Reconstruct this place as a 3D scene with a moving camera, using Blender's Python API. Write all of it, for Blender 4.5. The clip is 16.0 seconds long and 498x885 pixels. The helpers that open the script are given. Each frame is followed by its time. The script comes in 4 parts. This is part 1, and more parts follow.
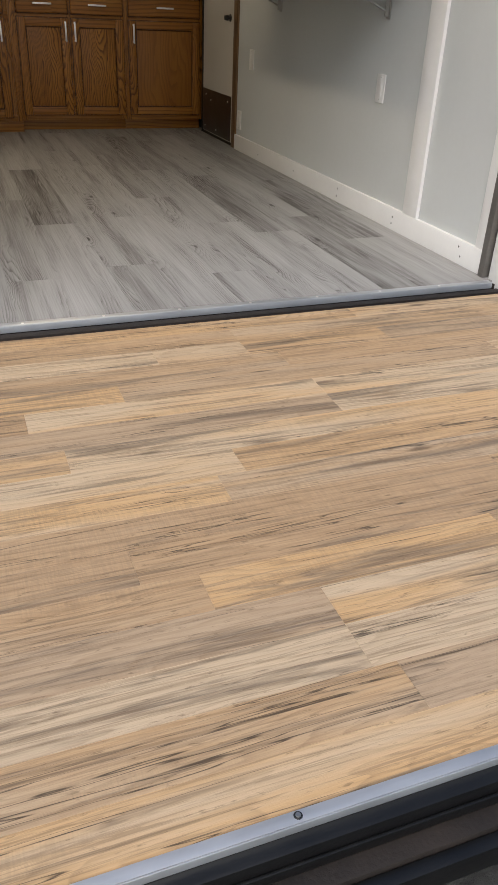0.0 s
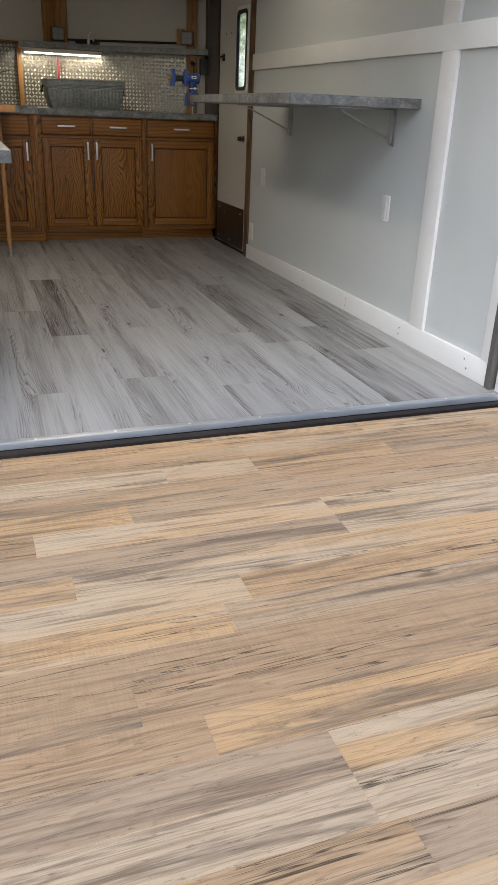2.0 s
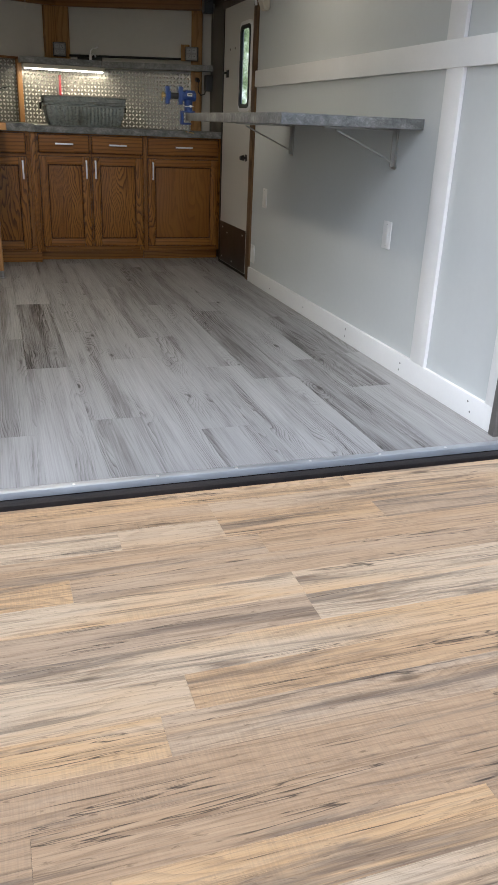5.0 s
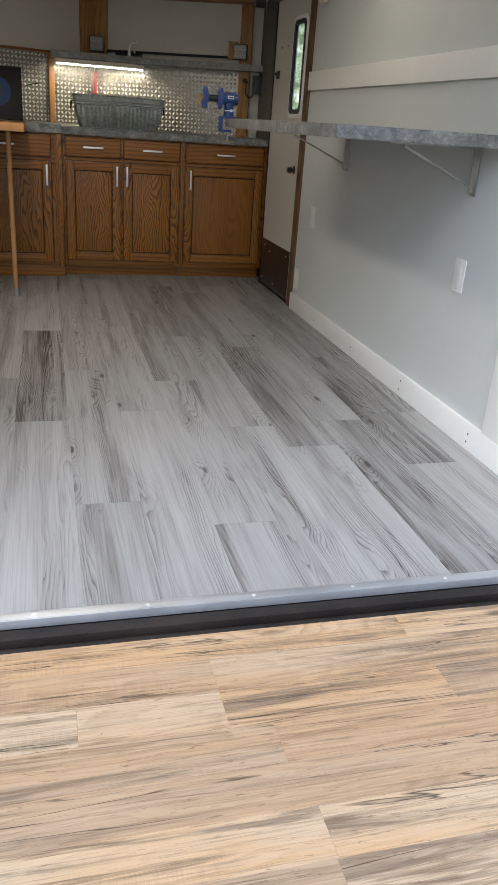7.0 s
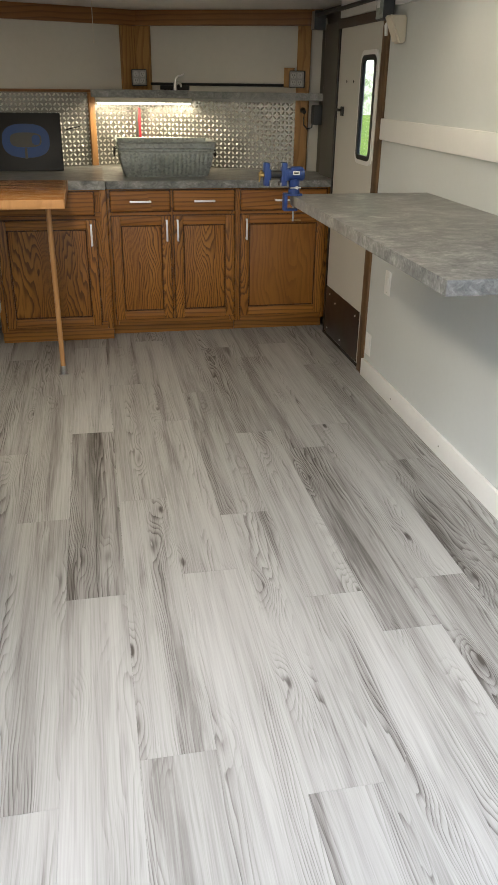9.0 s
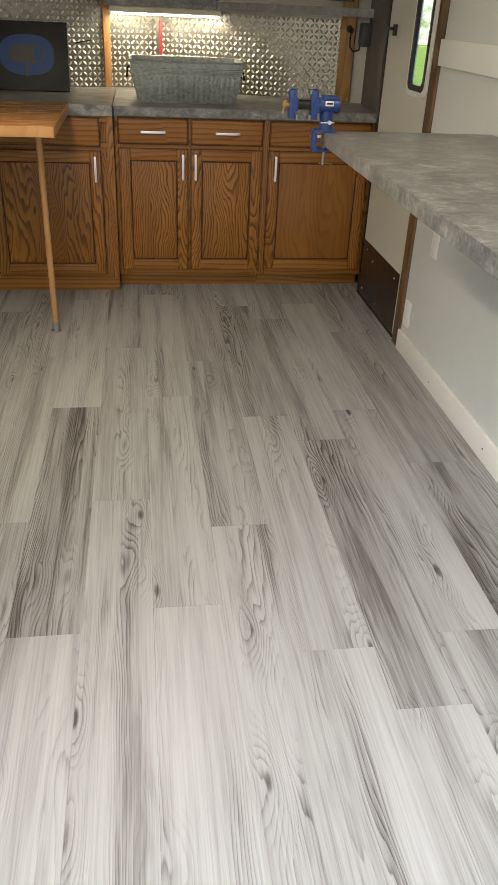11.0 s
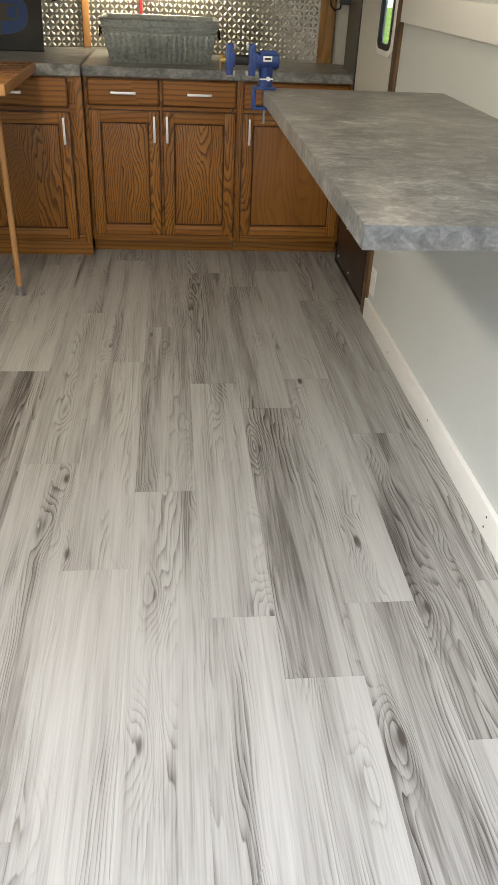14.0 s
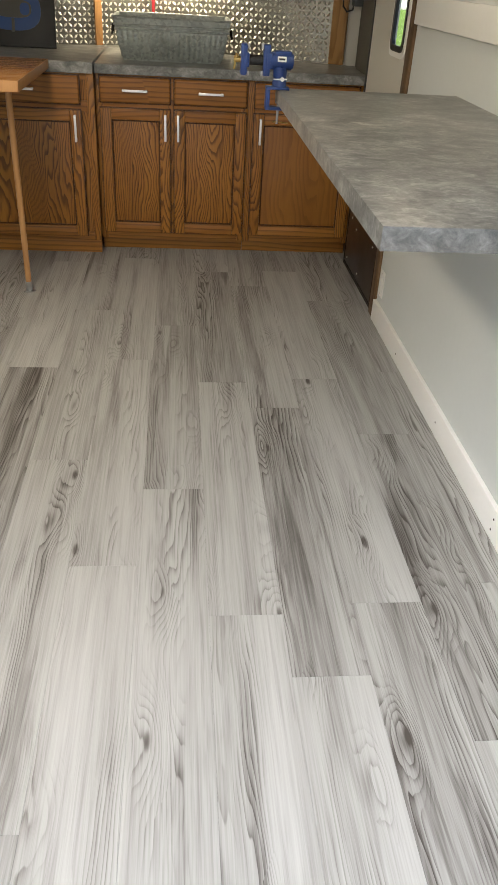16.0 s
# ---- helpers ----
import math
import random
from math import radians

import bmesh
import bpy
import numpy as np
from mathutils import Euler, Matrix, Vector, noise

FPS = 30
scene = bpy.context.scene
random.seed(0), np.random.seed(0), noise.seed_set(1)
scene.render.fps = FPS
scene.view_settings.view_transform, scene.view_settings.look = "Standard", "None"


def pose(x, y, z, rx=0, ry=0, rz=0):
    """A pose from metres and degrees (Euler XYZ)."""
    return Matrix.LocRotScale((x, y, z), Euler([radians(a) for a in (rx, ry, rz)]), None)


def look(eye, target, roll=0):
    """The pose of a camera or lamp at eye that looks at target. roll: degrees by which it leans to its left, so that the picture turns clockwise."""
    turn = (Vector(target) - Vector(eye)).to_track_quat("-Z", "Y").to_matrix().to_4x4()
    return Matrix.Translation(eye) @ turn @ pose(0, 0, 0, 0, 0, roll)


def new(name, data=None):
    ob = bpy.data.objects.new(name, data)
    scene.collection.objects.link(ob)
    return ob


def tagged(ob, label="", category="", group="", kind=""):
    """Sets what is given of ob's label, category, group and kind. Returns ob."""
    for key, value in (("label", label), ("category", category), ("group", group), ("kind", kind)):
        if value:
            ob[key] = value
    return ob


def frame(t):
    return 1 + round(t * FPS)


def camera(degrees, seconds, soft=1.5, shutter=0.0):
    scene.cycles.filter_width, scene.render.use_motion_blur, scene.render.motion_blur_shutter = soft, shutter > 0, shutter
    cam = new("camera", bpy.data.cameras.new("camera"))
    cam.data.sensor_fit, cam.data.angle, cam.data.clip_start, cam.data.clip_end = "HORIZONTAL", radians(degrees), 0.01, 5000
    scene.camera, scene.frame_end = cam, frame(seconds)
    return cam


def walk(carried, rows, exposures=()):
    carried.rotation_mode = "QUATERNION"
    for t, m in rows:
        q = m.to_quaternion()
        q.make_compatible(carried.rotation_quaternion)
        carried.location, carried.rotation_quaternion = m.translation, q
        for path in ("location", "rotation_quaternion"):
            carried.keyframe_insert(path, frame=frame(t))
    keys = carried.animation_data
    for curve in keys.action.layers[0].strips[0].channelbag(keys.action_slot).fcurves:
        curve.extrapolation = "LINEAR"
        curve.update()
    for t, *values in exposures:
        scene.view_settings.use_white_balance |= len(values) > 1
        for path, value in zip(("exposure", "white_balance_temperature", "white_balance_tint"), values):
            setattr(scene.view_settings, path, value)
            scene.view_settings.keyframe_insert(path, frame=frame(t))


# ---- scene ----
PLAN = 0.93                                           # metres in a unit of the plan below
cam = camera(36.6, 16.0, soft=0.85)
PATH = [
    (0, (-1.989, -2.405, 0.926), (-1.347, -0.802, -0.082), 2.7),
    (0.5, (-1.997, -2.405, 0.94), (-1.346, -0.8, -0.06), 3.0),
    (1, (-1.988, -2.408, 0.939), (-1.339, -0.777, -0.019), 2.7),
    (1.5, (-1.963, -2.401, 0.978), (-1.315, -0.73, 0.09), 2.5),
    (2, (-1.971, -2.38, 1.014), (-1.331, -0.664, 0.21), 2.3),
    (2.5, (-1.987, -2.373, 1.078), (-1.347, -0.631, 0.332), 2.4),
    (3, (-1.988, -2.363, 1.06), (-1.329, -0.613, 0.35), 2.0),
    (3.2, (-1.994, -2.354, 1.05), (-1.318, -0.612, 0.337), 2.1),
    (5.3, (-1.684, -2.107, 1.042), (-1.133, -0.351, 0.258), 2.5),
    (5.5, (-1.648, -2.072, 1.043), (-1.139, -0.304, 0.26), 2.8),
    (6, (-1.601, -1.913, 1.037), (-1.126, -0.13, 0.266), 3.6),
    (6.5, (-1.582, -1.672, 1.089), (-1.089, 0.109, 0.324), 4.1),
    (7, (-1.515, -1.518, 1.073), (-1.016, 0.256, 0.297), 4.1),
    (7.5, (-1.422, -1.252, 1.104), (-0.927, 0.513, 0.305), 3.8),
    (8, (-1.397, -1.119, 1.343), (-0.989, 0.652, 0.507), 2.6),
    (8.5, (-1.47, -0.999, 1.515), (-1.094, 0.77, 0.661), 1.3),
    (9, (-1.478, -0.853, 1.525), (-1.117, 0.916, 0.665), 0.9),
    (9.2, (-1.456, -0.775, 1.509), (-1.107, 0.997, 0.649), 1.0),
    (11.3, (-1.177, -0.29, 1.457), (-0.954, 1.412, 0.431), 3.4),
    (11.5, (-1.101, -0.288, 1.45), (-0.926, 1.413, 0.413), 3.6),
    (12, (-1.002, -0.294, 1.444), (-0.89, 1.402, 0.39), 2.9),
    (12.5, (-0.974, -0.301, 1.441), (-0.848, 1.389, 0.379), 2.1),
    (13, (-0.961, -0.313, 1.44), (-0.806, 1.374, 0.377), 2.2),
    (13.5, (-0.95, -0.32, 1.439), (-0.774, 1.364, 0.374), 2.4),
    (14, (-0.942, -0.324, 1.436), (-0.75, 1.357, 0.371), 2.7),
    (14.5, (-0.942, -0.327, 1.436), (-0.743, 1.354, 0.371), 3.0),
    (15, (-0.951, -0.318, 1.438), (-0.754, 1.361, 0.37), 3.3),
    (15.5, (-0.962, -0.32, 1.438), (-0.769, 1.36, 0.371), 3.5),
    (16, (-0.964, -0.329, 1.436), (-0.777, 1.353, 0.37), 3.5),
]
EXPOSURES = [(0.0, 0.06, 6450, 10), (1.5, 0.04, 6250, 10), (2.5, 0.27, 5600, 9), (5.5, 0.33, 5600, 9), (7.0, 0.48, 5700, 9), (7.5, 0.58, 5750, 9), (8.0, 0.82, 5850, 8), (8.5, 1.02, 5950, 8),
             (9.0, 1.06, 6060, 7), (11.5, 1.15, 6150, 7), (16.0, 1.10, 6150, 7)]
walk(cam, [(t, look(Vector(eye) * PLAN, Vector(target) * PLAN, roll)) for t, eye, target, roll in PATH], EXPOSURES)

# ---------------------------------------------------------------- world and light
world = bpy.data.worlds.new("world")
scene.world = world
world.use_nodes = True
wn = world.node_tree
for nd in list(wn.nodes):
    wn.nodes.remove(nd)
w_out = wn.nodes.new("ShaderNodeOutputWorld")
w_bg = wn.nodes.new("ShaderNodeBackground")
w_sky = wn.nodes.new("ShaderNodeTexSky")
w_sky.sky_type = "NISHITA"
w_sky.sun_disc = False
w_sky.sun_elevation = radians(49)
w_sky.sun_rotation = radians(215)
w_sky.air_density, w_sky.dust_density, w_sky.ozone_density = 1.0, 3.0, 1.0
w_bg.inputs["Strength"].default_value = 0.15
wn.links.new(w_sky.outputs[0], w_bg.inputs[0])
wn.links.new(w_bg.outputs[0], w_out.inputs[0])

sun_data = bpy.data.lights.new("sun", "SUN")
sun_data.energy, sun_data.angle, sun_data.color = 1.55, radians(50), (1.0, 0.975, 0.95)
sun = new("sun", sun_data)
sun.matrix_world = look((-3.4, -4.0, 6.0), (0, 0, 0))


def area_lamp(name, size, size_y, watts, colour, m):
    d = bpy.data.lights.new(name, "AREA")
    d.shape, d.size, d.size_y, d.energy, d.color = "RECTANGLE", size, size_y, watts, colour
    o = new(name, d)
    o.matrix_world = m
    return o


# ---------------------------------------------------------------- node helpers
class Nodes:
    """Small wrapper that builds one node material."""

    def __init__(self, name):
        self.mat = bpy.data.materials.new(name)
        self.mat.use_nodes = True
        self.tree = self.mat.node_tree
        self.bsdf = next(n for n in self.tree.nodes if n.type == "BSDF_PRINCIPLED")
        self.out = next(n for n in self.tree.nodes if n.type == "OUTPUT_MATERIAL")

    def add(self, kind, **props):
        n = self.tree.nodes.new(kind)
        for k, v in props.items():
            setattr(n, k, v)
        return n

    def link(self, a, b):
        self.tree.links.new(a, b)

    def put(self, socket, v):
        if isinstance(v, bpy.types.NodeSocket):
            self.link(v, socket)
        else:
            socket.default_value = v

    def math(self, op, a, b=0.0, c=0.0, clamp=False):
        n = self.add("ShaderNodeMath", operation=op, use_clamp=clamp)
        for i, v in enumerate((a, b, c)):
            self.put(n.inputs[i], v)
        return n.outputs[0]

    def obj(self, scale=(1, 1, 1), offset=None):
        t = self.add("ShaderNodeTexCoord").outputs["Object"]
        m = self.add("ShaderNodeMapping")
        self.link(t, m.inputs["Vector"])
        m.inputs["Scale"].default_value = scale
        if offset is not None:
            self.link(offset, m.inputs["Location"])
        return m.outputs[0]

    def noise(self, vec, scale=1.0, detail=3.0, rough=0.55, distort=0.0):
        n = self.add("ShaderNodeTexNoise")
        self.link(vec, n.inputs["Vector"])
        for k, v in (("Scale", scale), ("Detail", detail), ("Roughness", rough), ("Distortion", distort)):
            self.put(n.inputs[k], v)
        return n.outputs["Fac"]

    def ramp(self, fac, stops):
        n = self.add("ShaderNodeValToRGB")
        el = n.color_ramp.elements
        while len(el) < len(stops):
            el.new(0.5)
        for e, (p, c) in zip(el, stops):
            e.position = p
            e.color = (*c, 1) if len(c) == 3 else c
        self.put(n.inputs[0], fac)
        return n.outputs[0]

    def span(self, fac, lo, hi):
        """fac stretched so that lo..hi becomes 0..1, softly."""
        n = self.add("ShaderNodeMapRange", interpolation_type="SMOOTHSTEP")
        for i, v in enumerate((fac, lo, hi, 0.0, 1.0)):
            self.put(n.inputs[i], v)
        return n.outputs[0]

    def mix(self, fac, a, b, mode="MIX"):
        n = self.add("ShaderNodeMix", data_type="RGBA", blend_type=mode)
        self.put(n.inputs[0], fac)
        for i, v in ((6, a), (7, b)):
            self.put(n.inputs[i], (*v, 1) if isinstance(v, tuple) and len(v) == 3 else v)
        return n.outputs[2]

    def bump(self, height, strength=0.2, dist=0.002):
        n = self.add("ShaderNodeBump")
        n.inputs["Strength"].default_value = strength
        n.inputs["Distance"].default_value = dist
        self.link(height, n.inputs["Height"])
        self.link(n.outputs[0], self.bsdf.inputs["Normal"])

    def set(self, **kw):
        for k, v in kw.items():
            s = self.bsdf.inputs[k.replace("_", " ")]
            self.put(s, (*v, 1) if isinstance(v, tuple) and len(v) == 3 else v)
        return self.mat


def grey(v):
    return (v, v, v)


def plain(name, colour, rough=0.5, metal=0.0, vary=0.12, scale=8.0, bump=0.0):
    """Painted or moulded surface: soft stains over fine grain."""
    n = Nodes(name)
    a = n.noise(n.obj(), scale, 4)
    b = n.noise(n.obj(), scale * 14, 3)
    f = n.math("ADD", n.math("MULTIPLY", a, 0.7), n.math("MULTIPLY", b, 0.3))
    lo = tuple(c * (1 - vary) for c in colour)
    hi = tuple(min(1, c * (1 + vary)) for c in colour)
    n.set(Base_Color=n.ramp(f, [(0.3, lo), (0.7, hi)]), Metallic=metal,
          Roughness=n.math("MULTIPLY_ADD", a, 0.25, max(0.05, rough - 0.12)))
    if bump:
        n.bump(b, bump, 0.002)
    return n.mat


def object_shift(n, k):
    """The object's random number as an offset for its texture."""
    info = n.add("ShaderNodeObjectInfo")
    off = n.add("ShaderNodeCombineXYZ")
    for i, f in enumerate(k):
        n.link(n.math("MULTIPLY", info.outputs["Random"], f), off.inputs[i])
    sep = n.add("ShaderNodeSeparateColor")
    n.link(info.outputs["Color"], sep.inputs[0])
    return off.outputs[0], sep.outputs


def wood_rings(n, along, across, o, rate, wander, knot_scale, knot_bend, knot_share, axis="x", power=2.6):
    """Growth rings that run along one axis, wander slowly and bend round scattered knots. Returns ring darkness, knot core and closeness to a knot.
    along and across: the scale of the wander on those axes; rate: rings in a metre; knot_share: part of the knot cells left empty."""
    def vec(a, c):
        return n.obj((a, c, 1) if axis == "x" else (c, c, a), o)
    sep = n.add("ShaderNodeSeparateXYZ")
    n.link(n.obj((1, 1, 1)), sep.inputs[0])
    side = n.math("ADD", sep.outputs[1], sep.outputs[2] if axis == "x" else sep.outputs[0])
    low = n.noise(vec(along, across), 1.0, 2.0, 0.45, 0.25)
    mid = n.noise(vec(along * 4, across * 5), 1.0, 2.0, 0.5, 0.2)
    v = n.add("ShaderNodeTexVoronoi")
    n.link(vec(*knot_scale), v.inputs["Vector"])
    v.inputs["Scale"].default_value = 1.0
    pick = n.add("ShaderNodeSeparateColor")
    n.link(v.outputs["Color"], pick.inputs[0])
    there = n.math("GREATER_THAN", pick.outputs[0], knot_share)
    near = n.math("MULTIPLY", n.math("SUBTRACT", 1.0, n.span(v.outputs["Distance"], 0.0, 0.52)), there)
    core = n.math("MULTIPLY", n.math("SUBTRACT", 1.0, n.span(v.outputs["Distance"], 0.035, 0.10)), there)
    f = n.math("MULTIPLY_ADD", n.math("SUBTRACT", low, 0.5), wander, n.math("MULTIPLY", side, rate))
    f = n.math("MULTIPLY_ADD", n.math("SUBTRACT", mid, 0.5), wander * 0.12, f)
    f = n.math("MULTIPLY_ADD", near, knot_bend, f)
    saw = n.math("FRACT", f)
    ring = n.math("MULTIPLY", n.math("POWER", saw, power), n.math("SUBTRACT", 1.0, n.span(saw, 0.90, 1.0)))
    return ring, core, near


def grey_plank_mat():
    """Printed grey plank: grain along local x. ob.color: red is the tone, green the strength of the figure."""
    n = Nodes("grey_plank")
    o, colour = object_shift(n, (61.0, 37.0, 23.0))
    tone, fig = colour[0], colour[1]
    ring, core, near = wood_rings(n, 0.8, 6.0, o, 84.0, 20.0, (2.4, 8.0), 4.5, 0.42, power=3.0)
    fibre = n.span(n.noise(n.obj((3.5, 230, 1), o), 1.0, 4, 0.65), 0.28, 0.72)
    hair = n.span(n.noise(n.obj((1.6, 90, 1), o), 1.0, 4, 0.7, 0.3), 0.50, 0.66)
    broad = n.span(n.noise(n.obj((0.55, 11, 1), o), 1.3, 3, 0.55, 0.3), 0.30, 0.70)
    band = n.span(n.noise(n.obj((0.9, 15, 1), o), 1.0, 4, 0.6, 0.7), 0.50, 0.68)
    mask = n.span(n.noise(n.obj((0.8, 7, 2), o), 1.2, 2, 0.5, 0.4), 0.42, 0.64)
    mask = n.math("MAXIMUM", mask, n.math("MULTIPLY", near, 0.9))
    mask = n.math("MULTIPLY", mask, n.span(n.noise(n.obj((7, 60, 1), o), 1.0, 3, 0.6, 0.5), 0.12, 0.52))
    f = n.math("MULTIPLY_ADD", n.math("SUBTRACT", tone, 0.5), 0.62, 0.33)
    f = n.math("MULTIPLY_ADD", n.math("SUBTRACT", broad, 0.5), 0.22, f)
    f = n.math("MULTIPLY_ADD", n.math("SUBTRACT", fibre, 0.5), 0.17, f)
    f = n.math("MULTIPLY_ADD", hair, n.math("MULTIPLY_ADD", fig, 0.14, 0.04), f)
    f = n.math("MULTIPLY_ADD", band, n.math("MULTIPLY_ADD", fig, 0.26, 0.05), f)
    f = n.math("MULTIPLY_ADD", n.math("MULTIPLY", ring, mask), n.math("MULTIPLY_ADD", fig, 0.52, 0.27), f)
    f = n.math("MULTIPLY_ADD", core, 0.50, f)
    col = n.ramp(f, [(0.0, (0.44, 0.44, 0.428)), (0.35, (0.325, 0.322, 0.310)), (0.7, (0.155, 0.147, 0.139)), (1.0, (0.055, 0.048, 0.042))])
    n.set(Base_Color=col, Roughness=n.math("MULTIPLY_ADD", fibre, 0.16, 0.42), Specular_IOR_Level=0.35)
    n.bump(n.math("SUBTRACT", fibre, ring), 0.10, 0.001)
    return n.mat


def deck_plank_mat():
    """Rustic honey plank: tan, golden and grey-brown bands, saw marks, knots, hair lines and thin cracks along local x."""
    n = Nodes("honey_plank")
    o, colour = object_shift(n, (47.0, 29.0, 19.0))
    tone, fig = colour[0], colour[1]
    hue = n.math("MULTIPLY_ADD", n.math("SUBTRACT", colour[2], 0.5), 0.42, n.noise(n.obj((0.8, 9, 1), o), 1.0, 3, 0.5, 0.5))
    hue = n.span(hue, 0.34, 0.64)
    ring, core, near = wood_rings(n, 1.3, 7.0, o, 60.0, 13.0, (2.0, 7.5), 3.4, 0.50)
    smoke = n.span(n.noise(n.obj((0.9, 15, 1), o), 1.2, 6, 0.68, 0.8), 0.515, 0.66)
    fibre = n.span(n.noise(n.obj((7, 190, 1), o), 1.0, 4, 0.7, 0.4), 0.28, 0.72)
    grain = n.span(n.noise(n.obj((2.6, 110, 1), o), 1.0, 5, 0.76, 0.6), 0.50, 0.62)
    streak = n.span(n.noise(n.obj((1.3, 42, 1), o), 1.0, 5, 0.7, 0.8), 0.56, 0.68)
    fleck = n.span(n.noise(n.obj((26, 150, 1), o), 1.0, 3, 0.6, 0.5), 0.61, 0.72)
    saw = n.span(n.noise(n.obj((300, 14, 1), o), 1.0, 2, 0.5), 0.40, 0.62)
    sawn = n.span(n.noise(n.obj((1.2, 4, 5), o), 1.0, 2), 0.47, 0.60)
    base = n.mix(hue, (0.60, 0.465, 0.31), (0.62, 0.39, 0.185))
    base = n.mix(n.math("MULTIPLY", n.span(tone, 0.36, 0.80), 0.66), base, (0.36, 0.245, 0.155))
    base = n.mix(n.math("MULTIPLY", smoke, 0.84), base, (0.135, 0.100, 0.075))
    base = n.mix(n.math("MULTIPLY", ring, n.math("MULTIPLY_ADD", near, 0.45, n.math("MULTIPLY", fig, 0.48))), base, (0.20, 0.115, 0.055))
    base = n.mix(n.math("MULTIPLY", fibre, 0.24), base, (0.86, 0.66, 0.42))
    base = n.mix(n.math("MULTIPLY", grain, 0.46), base, (0.20, 0.125, 0.068))
    base = n.mix(n.math("MULTIPLY", streak, 0.58), base, (0.105, 0.073, 0.05))
    base = n.mix(n.math("MULTIPLY", n.math("MULTIPLY", saw, sawn), 0.15), base, (0.20, 0.15, 0.105))
    base = n.mix(n.math("MULTIPLY", fleck, 0.50), base, (0.13, 0.082, 0.045))
    base = n.mix(n.math("MULTIPLY", core, 0.75), base, (0.085, 0.055, 0.035))
    crack = n.noise(n.obj((0.75, 21, 1), o), 1.2, 3.5, 0.6, 0.5)
    thin = n.math("SUBTRACT", 1.0, n.span(n.math("ABSOLUTE", n.math("SUBTRACT", crack, 0.53)), 0.0, 0.013))
    where = n.span(n.noise(n.obj((1.1, 6, 3), o), 1.6, 2), 0.46, 0.56)
    cm = n.math("MULTIPLY", n.math("MULTIPLY", thin, where), 0.85)
    base = n.mix(cm, base, (0.045, 0.03, 0.02))
    n.set(Base_Color=base, Roughness=n.math("MULTIPLY_ADD", fibre, 0.18, 0.46), Specular_IOR_Level=0.3)
    n.bump(n.math("SUBTRACT", fibre, n.math("MULTIPLY", cm, 2.0)), 0.35, 0.001)
    return n.mat


def oak_mat(name, pale, mid, dark, axis="z", rough=0.4, rings=7.0, strength=0.85):
    """Stained wood with dark growth rings; grain along z (or x) of the object. rings: about how many lines cross a hand's width."""
    n = Nodes(name)
    o, _ = object_shift(n, (31.0, 17.0, 43.0))
    up = axis == "z"
    if up:
        ring, core, near = wood_rings(n, 1.0, 3.6, o, rings * 2.3, rings * 1.05, (0.9, 4.2), rings * 0.30, 0.45, "z", 2.3)
    else:
        ring, core, near = wood_rings(n, 0.75, 4.0, o, rings * 3.0, rings * 0.4, (1.0, 4.5), rings * 0.1, 0.7)
    fibre = n.span(n.noise(n.obj((190, 190, 4) if up else (4, 190, 190), o), 1.0, 3, 0.65), 0.3, 0.7)
    pores = n.span(n.noise(n.obj((120, 120, 5) if up else (5, 120, 120), o), 1.0, 3, 0.65), 0.54, 0.68)
    broad = n.span(n.noise(n.obj((7, 7, 1) if up else (1, 7, 7), o), 1.0, 3), 0.3, 0.7)
    col = n.mix(broad, pale, mid)
    col = n.mix(n.math("MULTIPLY", fibre, 0.35), col, mid)
    col = n.mix(n.math("MULTIPLY", n.span(ring, 0.05, 0.62), n.math("MULTIPLY_ADD", pores, 0.25 * strength, 0.80 * strength)), col, dark)
    col = n.mix(n.math("MULTIPLY", pores, 0.40 * strength), col, dark)
    n.set(Base_Color=col, Roughness=n.math("MULTIPLY_ADD", fibre, 0.2, rough - 0.1), Coat_Weight=0.03, Coat_Roughness=0.3, Specular_IOR_Level=0.35)
    n.bump(n.math("ADD", ring, pores), 0.10, 0.0008)
    return n.mat


def laminate_mat(name):
    """Grey mottled slate-look laminate, with streaks along x."""
    n = Nodes(name)
    a = n.noise(n.obj((3.6, 5.0, 5)), 2.6, 5, 0.62, 0.6)
    b = n.noise(n.obj((9, 13, 12)), 3.2, 5, 0.7, 1.0)
    c = n.noise(n.obj(), 160, 2)
    f = n.math("ADD", n.math("MULTIPLY", a, 0.5), n.math("MULTIPLY", b, 0.5))
    f = n.math("ADD", f, n.math("MULTIPLY_ADD", c, 0.12, -0.06))
    col = n.ramp(f, [(0.36, (0.085, 0.088, 0.087)), (0.46, (0.150, 0.152, 0.146)), (0.55, (0.235, 0.236, 0.225)), (0.66, (0.40, 0.40, 0.382))])
    n.set(Base_Color=col, Roughness=n.math("MULTIPLY_ADD", b, 0.2, 0.26))
    return n.mat


